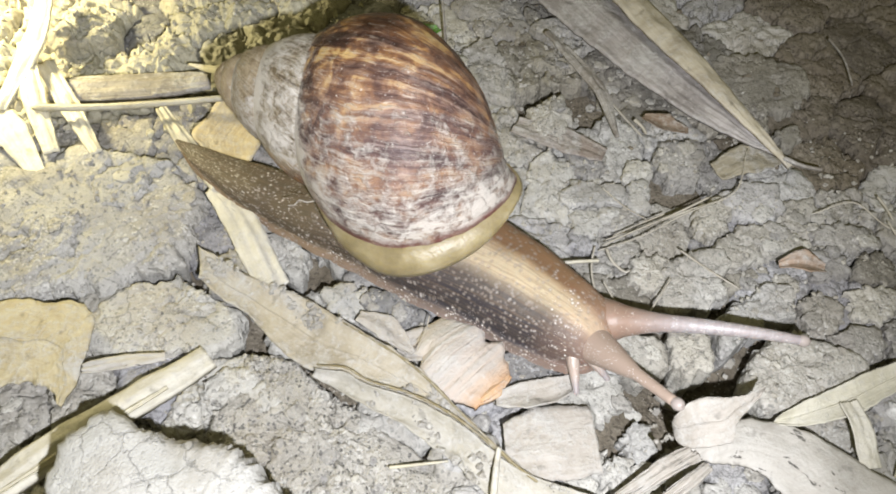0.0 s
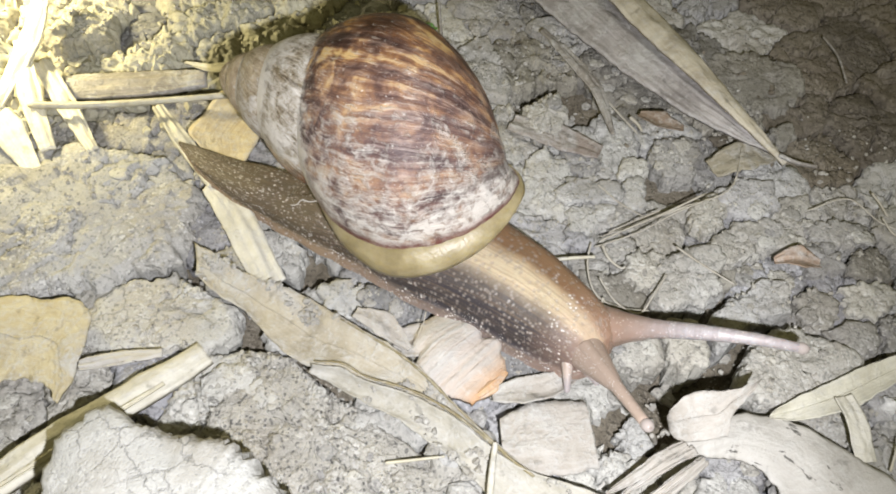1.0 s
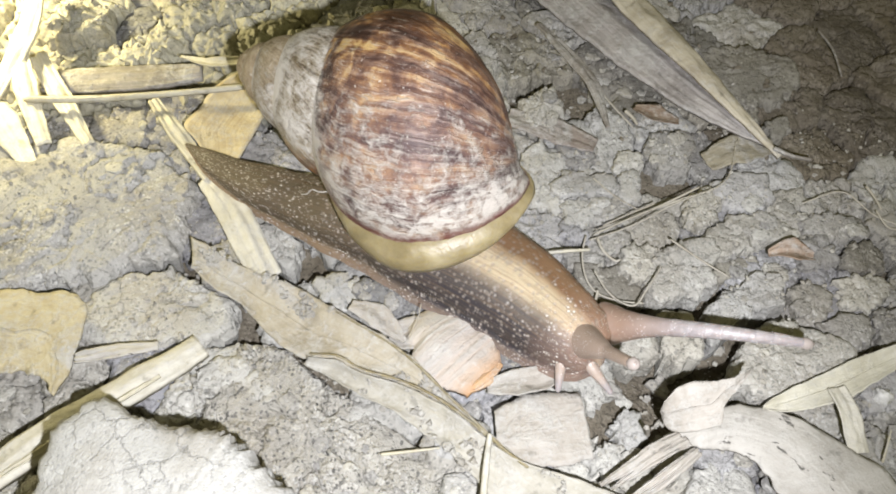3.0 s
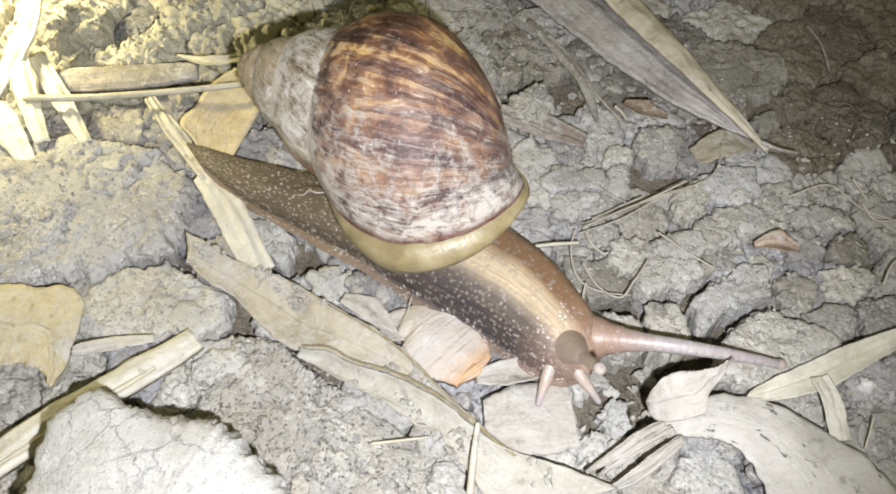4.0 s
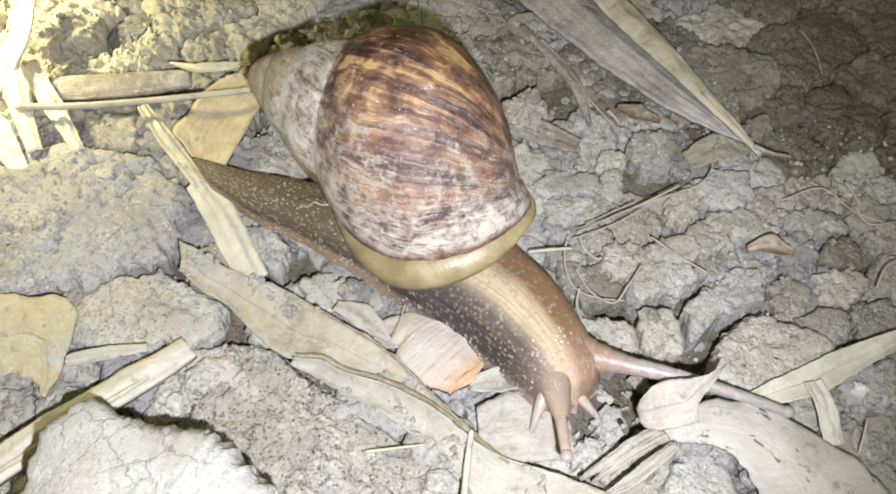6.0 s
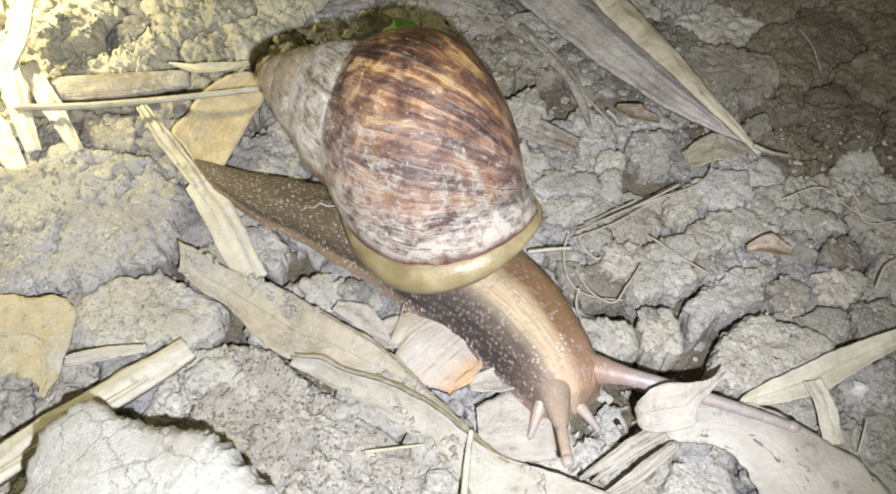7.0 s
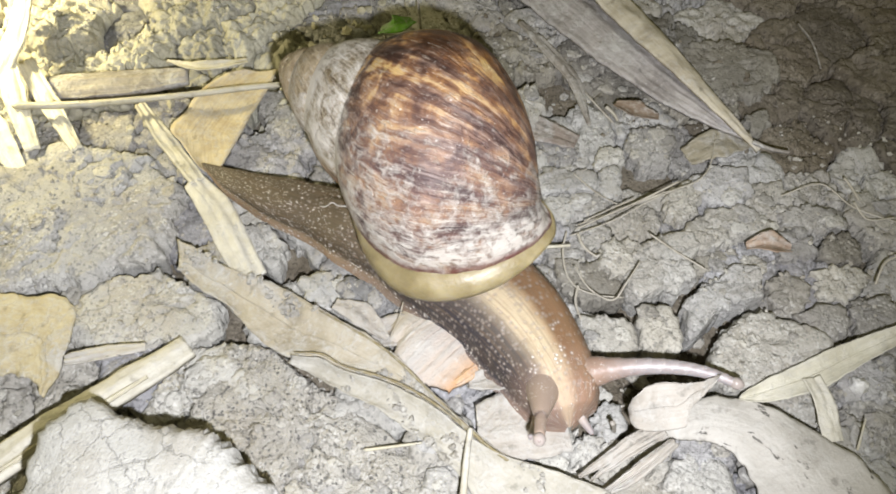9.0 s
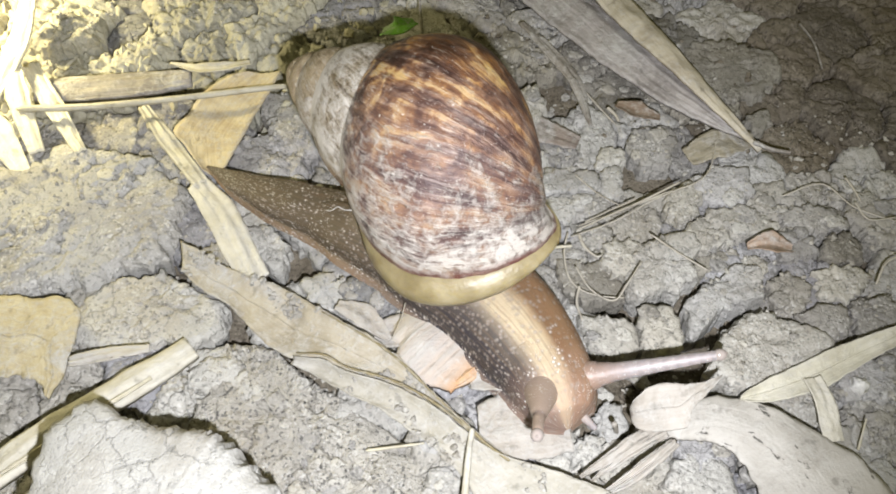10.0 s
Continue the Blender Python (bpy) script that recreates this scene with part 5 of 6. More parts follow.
rod("root", [(0.0316, 0.0007, 0.0025), (0.0430, 0.0051, 0.0030), (0.0530, 0.0103, 0.0045), (0.0624, 0.0145, 0.0055)], 0.0002, 0.00015, ROOT, "fine dry rootlet lying over clods", "root", seed=5.5)
rod("root", [(0.0316, -0.0093, 0.0040), (0.0345, -0.0166, 0.0050), (0.0396, -0.0198, 0.0050), (0.0433, -0.0156, 0.0060), (0.0476, -0.0093, 0.0060)], 0.0003, 0.0002, ROOT, "curled fine rootlet on clods", "root", seed=6.0)
rod("root", [(0.0887, 0.0134, 0.0025), (0.1001, 0.0169, 0.0030), (0.1068, 0.0088, 0.0030), (0.1196, 0.0027, 0.0030)], 0.0002, 0.00018, ROOT, "fine curved rootlet on dark earth", "root", seed=7.0)
rod("root", [(0.0510, -0.0012, 0.0060), (0.0571, -0.0070, 0.0060), (0.0632, -0.0120, 0.0060)], 0.0003, 0.0002, ROOT, "fine rootlet on a clay lump", "root", seed=8.0)
rod("root", [(0.1033, -0.0158, 0.0050), (0.1066, -0.0107, 0.0060), (0.1109, -0.0081, 0.0060)], 0.0003, 0.00025, ROOT, "fine pale rootlet on clay", "root", seed=9.0)
rod("straw", [(0.0329, 0.0013, 0.0045), (0.0410, 0.0056, 0.0045), (0.0505, 0.0104, 0.0045), (0.0620, 0.0169, 0.0045)], 0.00022, 0.00031, ROOT, "pale straight straw lying over clods", "straw", seed=50.0)
rod("straw", [(0.0353, 0.0041, 0.0042), (0.0420, 0.0077, 0.0042), (0.0495, 0.0114, 0.0042)], 0.00017, 0.00024, ROOT, "thin pale straw lying over clods", "straw", seed=51.0)
rod("straw", [(0.0388, 0.0049, 0.0040), (0.0474, 0.0090, 0.0040), (0.0569, 0.0131, 0.0040)], 0.00024, 0.00035, ROOT, "pale dry straw lying over clods", "straw", seed=52.0)
rod("root", [(0.0309, 0.0019, 0.0030), (0.0294, -0.0043, 0.0030), (0.0297, -0.0111, 0.0030), (0.0321, -0.0152, 0.0030), (0.0371, -0.0173, 0.0030), (0.0428, -0.0179, 0.0030)], 0.00028, 0.00020, ROOT, "thin pale rootlet curling over a hollow", "root", seed=53.0)
rod("root", [(0.0336, 0.0007, 0.0034), (0.0347, -0.0032, 0.0034), (0.0372, -0.0060, 0.0034), (0.0387, -0.0056, 0.0034)], 0.00045, 0.00031, ROOT, "short pale curl of root on clay", "root", seed=54.0)
rod("root", [(0.0322, -0.0144, 0.0030), (0.0311, -0.0192, 0.0030), (0.0320, -0.0239, 0.0030)], 0.00040, 0.00028, ROOT, "short pale rootlet beside the snail", "root", seed=55.0)
rod("root", [(-0.0099, -0.0220, 0.0085), (-0.0108, -0.0268, 0.0085), (-0.0125, -0.0315, 0.0085)], 0.00014, 0.00010, ROOT, "fine dark thread standing by the shard", "root", seed=56.0)
rod("root", [(0.0346, 0.0208, 0.0030), (0.0400, 0.0143, 0.0030), (0.0455, 0.0101, 0.0030)], 0.00020, 0.00014, ROOT, "fine rootlet on pale clay", "root", seed=57.0)
rod("root", [(0.1063, 0.0100, 0.0040), (0.1082, 0.0044, 0.0040), (0.1154, 0.0049, 0.0040)], 0.00030, 0.00021, ROOT, "fine curved rootlet on dark earth", "root", seed=58.0)
rod("root", [(0.1062, 0.0182, 0.0040), (0.1072, 0.0147, 0.0040), (0.1078, 0.0105, 0.0040)], 0.00040, 0.00028, ROOT, "short pale rootlet on dark earth", "root", seed=59.0)
rod("straw", [(0.0460, 0.0448, 0.0040), (0.0478, 0.0421, 0.0040), (0.0486, 0.0394, 0.0040)], 0.00060, 0.00042, ROOT, "short pale straw by a bamboo sheath", "straw", seed=60.0)
rod("thin_twig", [(0.1095, 0.0794, 0.0050), (0.1108, 0.0690, 0.0060), (0.1109, 0.0589, 0.0050)], 0.0004, 0.0003, STICK_GREY, "thin twig on dark earth", "twig", seed=10.0)
rod("thin_twig", [(0.0837, 0.0295, 0.0060), (0.0877, 0.0268, 0.0060), (0.0934, 0.0263, 0.0050)], 0.0007, 0.0005, STICK_GREY, "short dark twig on earth", "twig", seed=11.0)
rod("thin_twig", [(0.0876, -0.0561, 0.0030), (0.0887, -0.0530, 0.0050), (0.0900, -0.0500, 0.0060)], 0.0003, 0.0002, STRAW, "thin pale straw sliver on soil", "twig", seed=12.0)
blade("grass_sprout", [(-0.0199, 0.0774, 0.0040), (-0.0151, 0.0759, 0.0070), (-0.0099, 0.0798, 0.0060)], [0.003, 0.0085, 0.003], GREEN, "small fresh green sprout in the soil", "plant", 0.3, 0, 0.05, seed=30.0)
rod("thin_twig", [(-0.0075, 0.0763, 0.0020), (-0.0082, 0.0836, 0.0060), (-0.0089, 0.0939, 0.0100)], 0.0005, 0.0003, STICK_GREY, "thin upright dark stem behind the snail", "twig", seed=13.0)
v, f = clod_mesh([((0.0933, -0.0409, 0.0000)[0] + 0.0016 * math.cos(a) * (1 + 0.3 * math.sin(3 * a)), (0.0933, -0.0409, 0.0000)[1] + 0.0016 * math.sin(a)) for a in np.linspace(0, 2 * math.pi, 10)[:-1]], 0.0035, 0.003, 0.0008, 0.0006, 2.0, 0.0006)
tagged(mesh_ob("pebble", v, f, PEBBLE), "tiny white grit pebble on grey soil", "pebble")

# the loose leaf that the eyestalk nudges
nudged_leaf = sheet("raised_leaf", [(-0.0016, 0.0015), (-0.0018, -0.0020), (0.0000, -0.0042), (0.0044, -0.0047), (0.0086, -0.0043), (0.0100, -0.0008), (0.0128, 0.0015), (0.0164, 0.0051)],
                    [(-0.0027, -0.0003), (-0.0014, 0.0012), (0.0008, 0.0030), (0.0044, 0.0039), (0.0083, 0.0034), (0.0117, 0.0035), (0.0140, 0.0041), (0.0161, 0.0048)],
                    ((0.0, 0.0022, 0.0060), (0.0080, 0.0082, 0.0090)), LEAF_WHITE, "bleached dry leaf standing up from the ground, nudged by the snail", "leaf", 0.0003, seed=31.0, rib=0.0002, wave=0.0005)
rod("leaf_stalk", [(-0.0060, -0.0030, 0.0030), (-0.0050, -0.0022, -0.0010), (-0.0040, -0.0015, -0.0060)], 0.0006, 0.0005, LEAF_WHITE, "", "", 16, 8, parent=nudged_leaf)


def leaf_dust(name, leaves, box, count, seed, label):
    """Crumbs of soil that lie on leaves, thickest in patches."""
    rng = random.Random(seed)
    V0, F0 = [], []
    for leaf in leaves:
        F0 += [tuple(i + len(V0) for i in q.vertices) for q in leaf.data.polygons]
        V0 += [v.co.copy() for v in leaf.data.vertices]
    tree = BVHTree.FromPolygons(V0, F0)
    bm = bmesh.new()
    bmesh.ops.create_icosphere(bm, subdivisions=1, radius=1)
    base = np.array([v.co for v in bm.verts])
    tris = [tuple(v.index for v in f.verts) for f in bm.faces]
    bm.free()
    V, F = [], []
    for _ in range(count):
        x, y = rng.uniform(box[0], box[1]), rng.uniform(box[2], box[3])
        if fractal(x * 80, y * 80, seed, 3) < rng.uniform(-0.1, 0.6) + 6.0 * max(0.0, x + 0.03):
            continue
        hit = tree.ray_cast(Vector((x, y, 0.1)), Vector((0, 0, -1)))[0]
        if hit is None:
            continue
        s = 0.00016 + 0.0011 * rng.random() ** 3
        jit = np.array([[rng.uniform(0.5, 1.35)] for _ in base])
        F.extend([tuple(i + len(V) for i in t) for t in tris])
        V.extend(base * jit * (s, s, 0.7 * s) + np.array((x, y, hit.z + 0.3 * s)))
    return tagged(mesh_ob(name, V, F, SOIL, smooth=False), label, "soil crumbs", kind="stuff")


leaf_dust("leaf_crumbs", [bamboo_leaf, leaf_fold], (-0.075, 0.02, -0.065, 0.012), 15000, 41, "crumbs of soil lying on a dry leaf")


# ---------------------------------------------------------------- the snail
SHELL_ROWS = [
    (0.0, pose(-0.06480, 0.02577, 0.03818, 13.58, 7.44, -14.11)),
    (0.5, pose(-0.06379, 0.02563, 0.03799, 14.90, 6.95, -14.90)),
    (1.0, pose(-0.06292, 0.02584, 0.03750, 14.42, 6.69, -15.59)),
    (1.5, pose(-0.06142, 0.02701, 0.03720, 13.46, 6.55, -16.90)),
    (2.0, pose(-0.05998, 0.02814, 0.03694, 10.40, 7.65, -17.44)),
    (2.5, pose(-0.05884, 0.02808, 0.03735, 11.06, 7.77, -17.99)),
    (3.8, pose(-0.05625, 0.02679, 0.03808, 12.92, 8.10, -18.99)),
    (4.0, pose(-0.05572, 0.02662, 0.03800, 13.33, 7.71, -19.61)),
    (4.5, pose(-0.05464, 0.02627, 0.03852, 13.89, 7.58, -20.56)),
    (5.0, pose(-0.05331, 0.02676, 0.03798, 13.90, 7.27, -21.40)),
    (5.5, pose(-0.05214, 0.02675, 0.03790, 13.95, 7.03, -22.21)),
    (7.0, pose(-0.04820, 0.02694, 0.03832, 14.18, 7.22, -24.92)),
    (7.5, pose(-0.04685, 0.02707, 0.03893, 14.11, 7.94, -25.74)),
    (8.0, pose(-0.04494, 0.02731, 0.03936, 14.05, 7.96, -27.15)),
    (8.5, pose(-0.04352, 0.02725, 0.04010, 14.11, 8.52, -28.21)),
    (9.0, pose(-0.04237, 0.02723, 0.03969, 14.31, 7.98, -29.11)),
    (9.5, pose(-0.04195, 0.02702, 0.03955, 14.76, 7.35, -29.66)),
    (10.0, pose(-0.04094, 0.02694, 0.03943, 14.90, 6.97, -30.31)),
]
TIMES = [r[0] for r in SHELL_ROWS]
SHELL_POSE = {r[0]: r[1] for r in SHELL_ROWS}
LENGTH, GROWTH = 0.0800, 1.6844                 # shell length, widening in one turn
snail = new("snail")
snail.empty_display_size = 0.01
tagged(snail, "giant land snail with streaked brown shell crawling over dry soil", "snail")


def whorl(turn, tau, swell=1.0, shift=0.0):
    """A point of the shell's wall: turns before the lip, and the way round the whorl (0 at the suture, pi at the base)."""
    c, s = math.cos(tau), math.sin(tau)
    r = 0.180 + swell * (0.180 * s - 0.0853 * max(0.0, -c) ** 1.5)
    if 0 <= tau < math.pi / 2:
        r = 0.180 + swell * (0.0264 + 0.1534 * s ** 1.8)
    if turn < -0.9 and 0 <= tau < math.pi / 2:      # the spire's whorls are nearly flat-sided
        flat = 0.30 * min(1.0, (-0.9 - turn) / 0.2)
        r += flat * (0.180 + swell * (0.0264 + 0.1534 * (1 - c)) - r)
    h = 0.70 - swell * 0.30 * c
    if c < 0 and turn > -0.18:
        h -= 0.026 * c * c * (1 + turn / 0.18)      # the lip draws in towards the base
    e = GROWTH ** turn * LENGTH
    b = math.pi / 2 + 2 * math.pi * (turn + shift - 0.1115 * (min(tau, 2 * math.pi - tau) / math.pi - 0.45))
    r *= 1 + 0.55 * math.exp(-h * e / 0.017)       # blunt, domed spire
    return Vector((math.hypot(h * e, 0.0048), -math.sin(b) * r * e, math.cos(b) * r * e))


def shell():
    turns = list(np.linspace(-8, -3, 130)[:-1]) + list(np.linspace(-3, 0, 260))
    taus = np.linspace(0, 2 * math.pi, 57)[:-1]
    V, uv = [], []
    for t in turns:
        for a in taus:
            p = whorl(t, a)
            g = 0.00016 * GROWTH ** t * fractal(t * 70, a * 0.5, 2.0, 3) + 0.0005 * GROWTH ** t * fractal(t * 9, a * 0.8, 5.0, 2)
            if t > -0.02:
                g += 0.0002 * fractal(a * 9, 4.0, 1.0, 3)
            V.append(p * (1 + g / 0.04))
            uv.append((t, min(a, 2 * math.pi - a) / math.pi))
    ob = mesh_ob("shell", V, grid_faces(len(turns), len(taus), True, True), SHELL, uv, snail)
    return tagged(ob, "brown streaked spiral shell, worn chalky white")


def collar():
    """The yellow mantle edge that swells out of the shell's mouth."""
    V = []
    taus = np.linspace(0, 2 * math.pi, 73)[:-1]
    steps = [(-0.012, 0.96, 0.0), (-0.004, 0.985, 0.005), (0.002, 0.99, 0.05), (0.008, 0.995, 0.10), (0.017, 1.0, 0.145), (0.028, 0.99, 0.165), (0.040, 0.96, 0.155),
             (0.050, 0.90, 0.115), (0.056, 0.78, 0.05), (0.058, 0.55, 0.0), (0.058, 0.2, 0.0)]
    path, _ = spline(steps, 30)
    for ahead, swell, flare in path:
        for a in taus:
            lump = 1 + 0.010 * fractal(a * 1.8, ahead * 30, 3.0, 3)
            p = whorl(0.0, a, swell * lump, ahead)
            out = max(0.0, math.sin(math.pi * min(1.0, max(0.0, (a - 0.6) / (math.pi + 0.6))))) ** 0.7 * flare * 0.42 * LENGTH
            ring = Vector((0, p.y, p.z)).normalized()
            V.append(p + ring * out * max(0.0, math.sin(a)) + Vector((0.45 * out * max(0.0, -math.cos(a)), 0, 0)))
    ks = path
    ob = mesh_ob("mantle_collar", V, grid_faces(len(ks), len(taus), True, True), COLLAR, None, snail)
    return tagged(ob, "yellow fleshy mantle edge")


shell()
collar()
curl = [whorl(-0.012, 0.62) + Vector(q) for q in ((0, 0, 0), (-0.0015, -0.001, 0.0006), (-0.003, -0.0012, 0.001), (-0.0036, -0.0028, 0.0014), (-0.005, -0.0032, 0.001))]
rod("thread", curl, 0.00016, 0.00012, LEAF_WHITE, "", "", 24, 6, parent=snail)

# the middle line of the foot on the ground, tail to head
SPINE_A = [(-0.0798, 0.0324), (-0.0641, 0.0208), (-0.0478, 0.0115), (-0.0311, 0.0054), (-0.0149, -0.0022), (0.0005, -0.0103), (0.0138, -0.0188), (0.0229, -0.0259), (0.0296, -0.0321)]
SPINE_B = [(-0.0776, 0.0307), (-0.0622, 0.0193), (-0.0460, 0.0106), (-0.0299, 0.0044), (-0.0143, -0.0035), (0.0008, -0.0118), (0.0135, -0.0203), (0.0223, -0.0282), (0.0286, -0.0352)]
SPINE_C = [(-0.0747, 0.0284), (-0.0598, 0.0174), (-0.0446, 0.0093), (-0.0288, 0.0030), (-0.0134, -0.0049), (0.0013, -0.0138), (0.0132, -0.0223), (0.0224, -0.0304), (0.0288, -0.0363)]
SPINE_D = [(-0.0715, 0.0266), (-0.0581, 0.0169), (-0.0432, 0.0084), (-0.0274, 0.0014), (-0.0123, -0.0070), (0.0017, -0.0166), (0.0139, -0.0256), (0.0217, -0.0355), (0.0275, -0.0443)]
SPINE_E = [(-0.0695, 0.0253), (-0.0567, 0.0161), (-0.0422, 0.0084), (-0.0268, 0.0020), (-0.0119, -0.0068), (0.0015, -0.0168), (0.0128, -0.0262), (0.0204, -0.0360), (0.0258, -0.0468)]
SPINE_F = [(-0.0667, 0.0236), (-0.0550, 0.0156), (-0.0412, 0.0085), (-0.0266, 0.0015), (-0.0117, -0.0076), (0.0014, -0.0179), (0.0120, -0.0279), (0.0195, -0.0387), (0.0248, -0.0506)]
SPINE_G = [(-0.0646, 0.0219), (-0.0536, 0.0150), (-0.0404, 0.0082), (-0.0261, 0.0009), (-0.0113, -0.0088), (0.0014, -0.0191), (0.0117, -0.0293), (0.0189, -0.0403), (0.0234, -0.0528)]
SPINE_H = [(-0.0641, 0.0216), (-0.0536, 0.0152), (-0.0407, 0.0084), (-0.0267, 0.0009), (-0.0118, -0.0091), (0.0009, -0.0195), (0.0109, -0.0301), (0.0182, -0.0410), (0.0227, -0.0533)]
SPINES = [(0.0, SPINE_A), (1.0, SPINE_B), (2.5, SPINE_C), (4.5, SPINE_D), (5.5, SPINE_E), (7.5, SPINE_F), (9.0, SPINE_G), (10.0, SPINE_H)]


def table(rows, t):
    """Rows of (seconds, points) read off at t."""
    ts = [r[0] for r in rows]
    i = max(0, min(len(ts) - 2, int(np.searchsorted(ts, t)) - 1))
    u = min(1.0, max(0.0, (t - ts[i]) / (ts[i + 1] - ts[i])))
    return np.array(rows[i][1]) * (1 - u) + np.array(rows[i + 1][1]) * u


STATIONS = np.linspace(0, 1, 261)


def spine_at(t):
    pts, s = spline(table(SPINES, t), 261)
    tang = np.gradient(pts, axis=0)
    for _ in range(20):
        tang[1:-1] = 0.25 * tang[:-2] + 0.5 * tang[1:-1] + 0.25 * tang[2:]
    # the fore body leans over to its left as it turns
    lean = (0.0008 + 0.0022 * min(1.0, t / 7.5)) * np.clip((STATIONS - 0.25) / 0.25, 0, 1)
    unit = tang / np.linalg.norm(tang, axis=1, keepdims=True)
    pts = pts + np.stack([-unit[:, 1], unit[:, 0]], 1) * lean[:, None]
    return pts, tang, s


def body_frame(t, f):
    pts, tang, s = spine_at(t)
    k = int(round(f * 260))
    return Matrix.Translation((pts[k][0], pts[k][1], 0)) @ Matrix.Rotation(math.atan2(tang[k][1], tang[k][0]), 4, "Z")


WIDTH_NEAR = [(0, 0.0004), (0.03, 0.0016), (0.08, 0.0036), (0.19, 0.0058), (0.30, 0.0065), (0.37, 0.0092), (0.46, 0.0108), (0.55, 0.0122), (0.65, 0.0126), (0.75, 0.0122), (0.84, 0.0116), (0.92, 0.0100), (0.96, 0.0082), (0.985, 0.0052), (1.0, 0.0008)]
WIDTH_FAR = [(0, 0.0003), (0.03, 0.0013), (0.10, 0.0041), (0.20, 0.0075), (0.35, 0.0110), (0.50, 0.0138), (0.60, 0.0165), (0.70, 0.0180), (0.78, 0.0162), (0.85, 0.0138), (0.90, 0.0122), (0.95, 0.0105), (0.98, 0.0078), (1.0, 0.0008)]
RISE = [(0, 0.0006), (0.03, 0.0012), (0.10, 0.0033), (0.25, 0.0068), (0.45, 0.0090), (0.58, 0.0110), (0.70, 0.0126), (0.80, 0.0130), (0.90, 0.0124), (0.95, 0.0108), (0.98, 0.0078), (1.0, 0.0015)]
SOLE = [(0, 0.0062), (0.15, 0.0050), (0.3, 0.0038), (0.6, 0.0042), (0.9, 0.0040), (1.0, 0.0052)]


def profile(tab, f):
    return float(np.interp(f, [a for a, _ in tab], [b for _, b in tab]))


def body_point(f, v, pts, tang, s):
    """A point of the snail's skin in the world; v from -1 (its right edge) over the back to 1."""
    i = f * 260
    k = min(259, int(i))
    u = i - k
    p = pts[k] * (1 - u) + pts[k + 1] * u
    tg = tang[k] * (1 - u) + tang[k + 1] * u
    a = math.atan2(tg[1], tg[0])
    d = s[-1] * f
    w, h, z0 = profile(WIDTH_NEAR if v < 0 else WIDTH_FAR, f), profile(RISE, f), profile(SOLE, f)
    frill = 1 + (0.045 + 0.06 * max(0.0, 1 - f / 0.5)) * fractal(d * 150, 3.0 * (v > 0), 1.0, 3)
    lump = 1 + 0.03 * fractal(d * 90, v * 1.5, 6.0, 3)
    e = abs(v)
    if e <= 0.8:
        q = e / 0.8 * math.pi / 2
        y, z = 0.88 * w * math.sin(q) ** 0.92, 0.0016 + (h - 0.0016) * math.cos(q) ** 0.68
        y, z = y * lump, z * lump
    else:
        q = (e - 0.8) / 0.2
        y, z = w * (0.88 * lump * (1 - q) + frill * q), 0.0016 - 0.0026 * q * q
    if z > h:
        z = h
    y = -y if v > 0 else y
    y = -y
    side = (-math.sin(a), math.cos(a))
    return Vector((p[0] + side[0] * y, p[1] + side[1] * y, z0 + z))


PIECES = 13
REFERENCE = 5.5
body_parts = []


def snail_body():
    pts, tang, s = spine_at(REFERENCE)
    vs = np.concatenate([np.linspace(-1, -0.8, 6)[:-1], np.linspace(-0.8, 0.8, 45), np.linspace(0.8, 1, 6)[1:]])
    names = ["tail"] + ["body_segment"] * (PIECES - 2) + ["head"]
    for k in range(PIECES):
        f0, f1 = max(0, (k - 0.3) / PIECES), min(1, (k + 1.3) / PIECES)
        fs = np.linspace(f0, f1, 26 if k < PIECES - 1 else 44)
        mid = (k + 0.5) / PIECES
        inv = body_frame(REFERENCE, mid).inverted()
        V, uv = [], []
        for f in fs:
            tuck = 1.0
            if f < k / PIECES and k > 0:
                tuck = 1 - 0.03 * ((k / PIECES - f) * PIECES / 0.3)
            if f > (k + 1) / PIECES and k < PIECES - 1:
                tuck = 1 - 0.03 * ((f - (k + 1) / PIECES) * PIECES / 0.3)
            row = [body_point(f, v, pts, tang, s) for v in vs]
            c = (row[0] + row[-1]) / 2
            for p, v in zip(row, vs):
                V.append(inv @ (c + (p - c) * tuck))
                uv.append((s[-1] * f, v))
        n, m = len(fs), len(vs)
        faces = grid_faces(n, m)
        ob = mesh_ob(names[k], V, faces, BODY, uv, snail)
        body_parts.append((ob, mid))


snail_body()

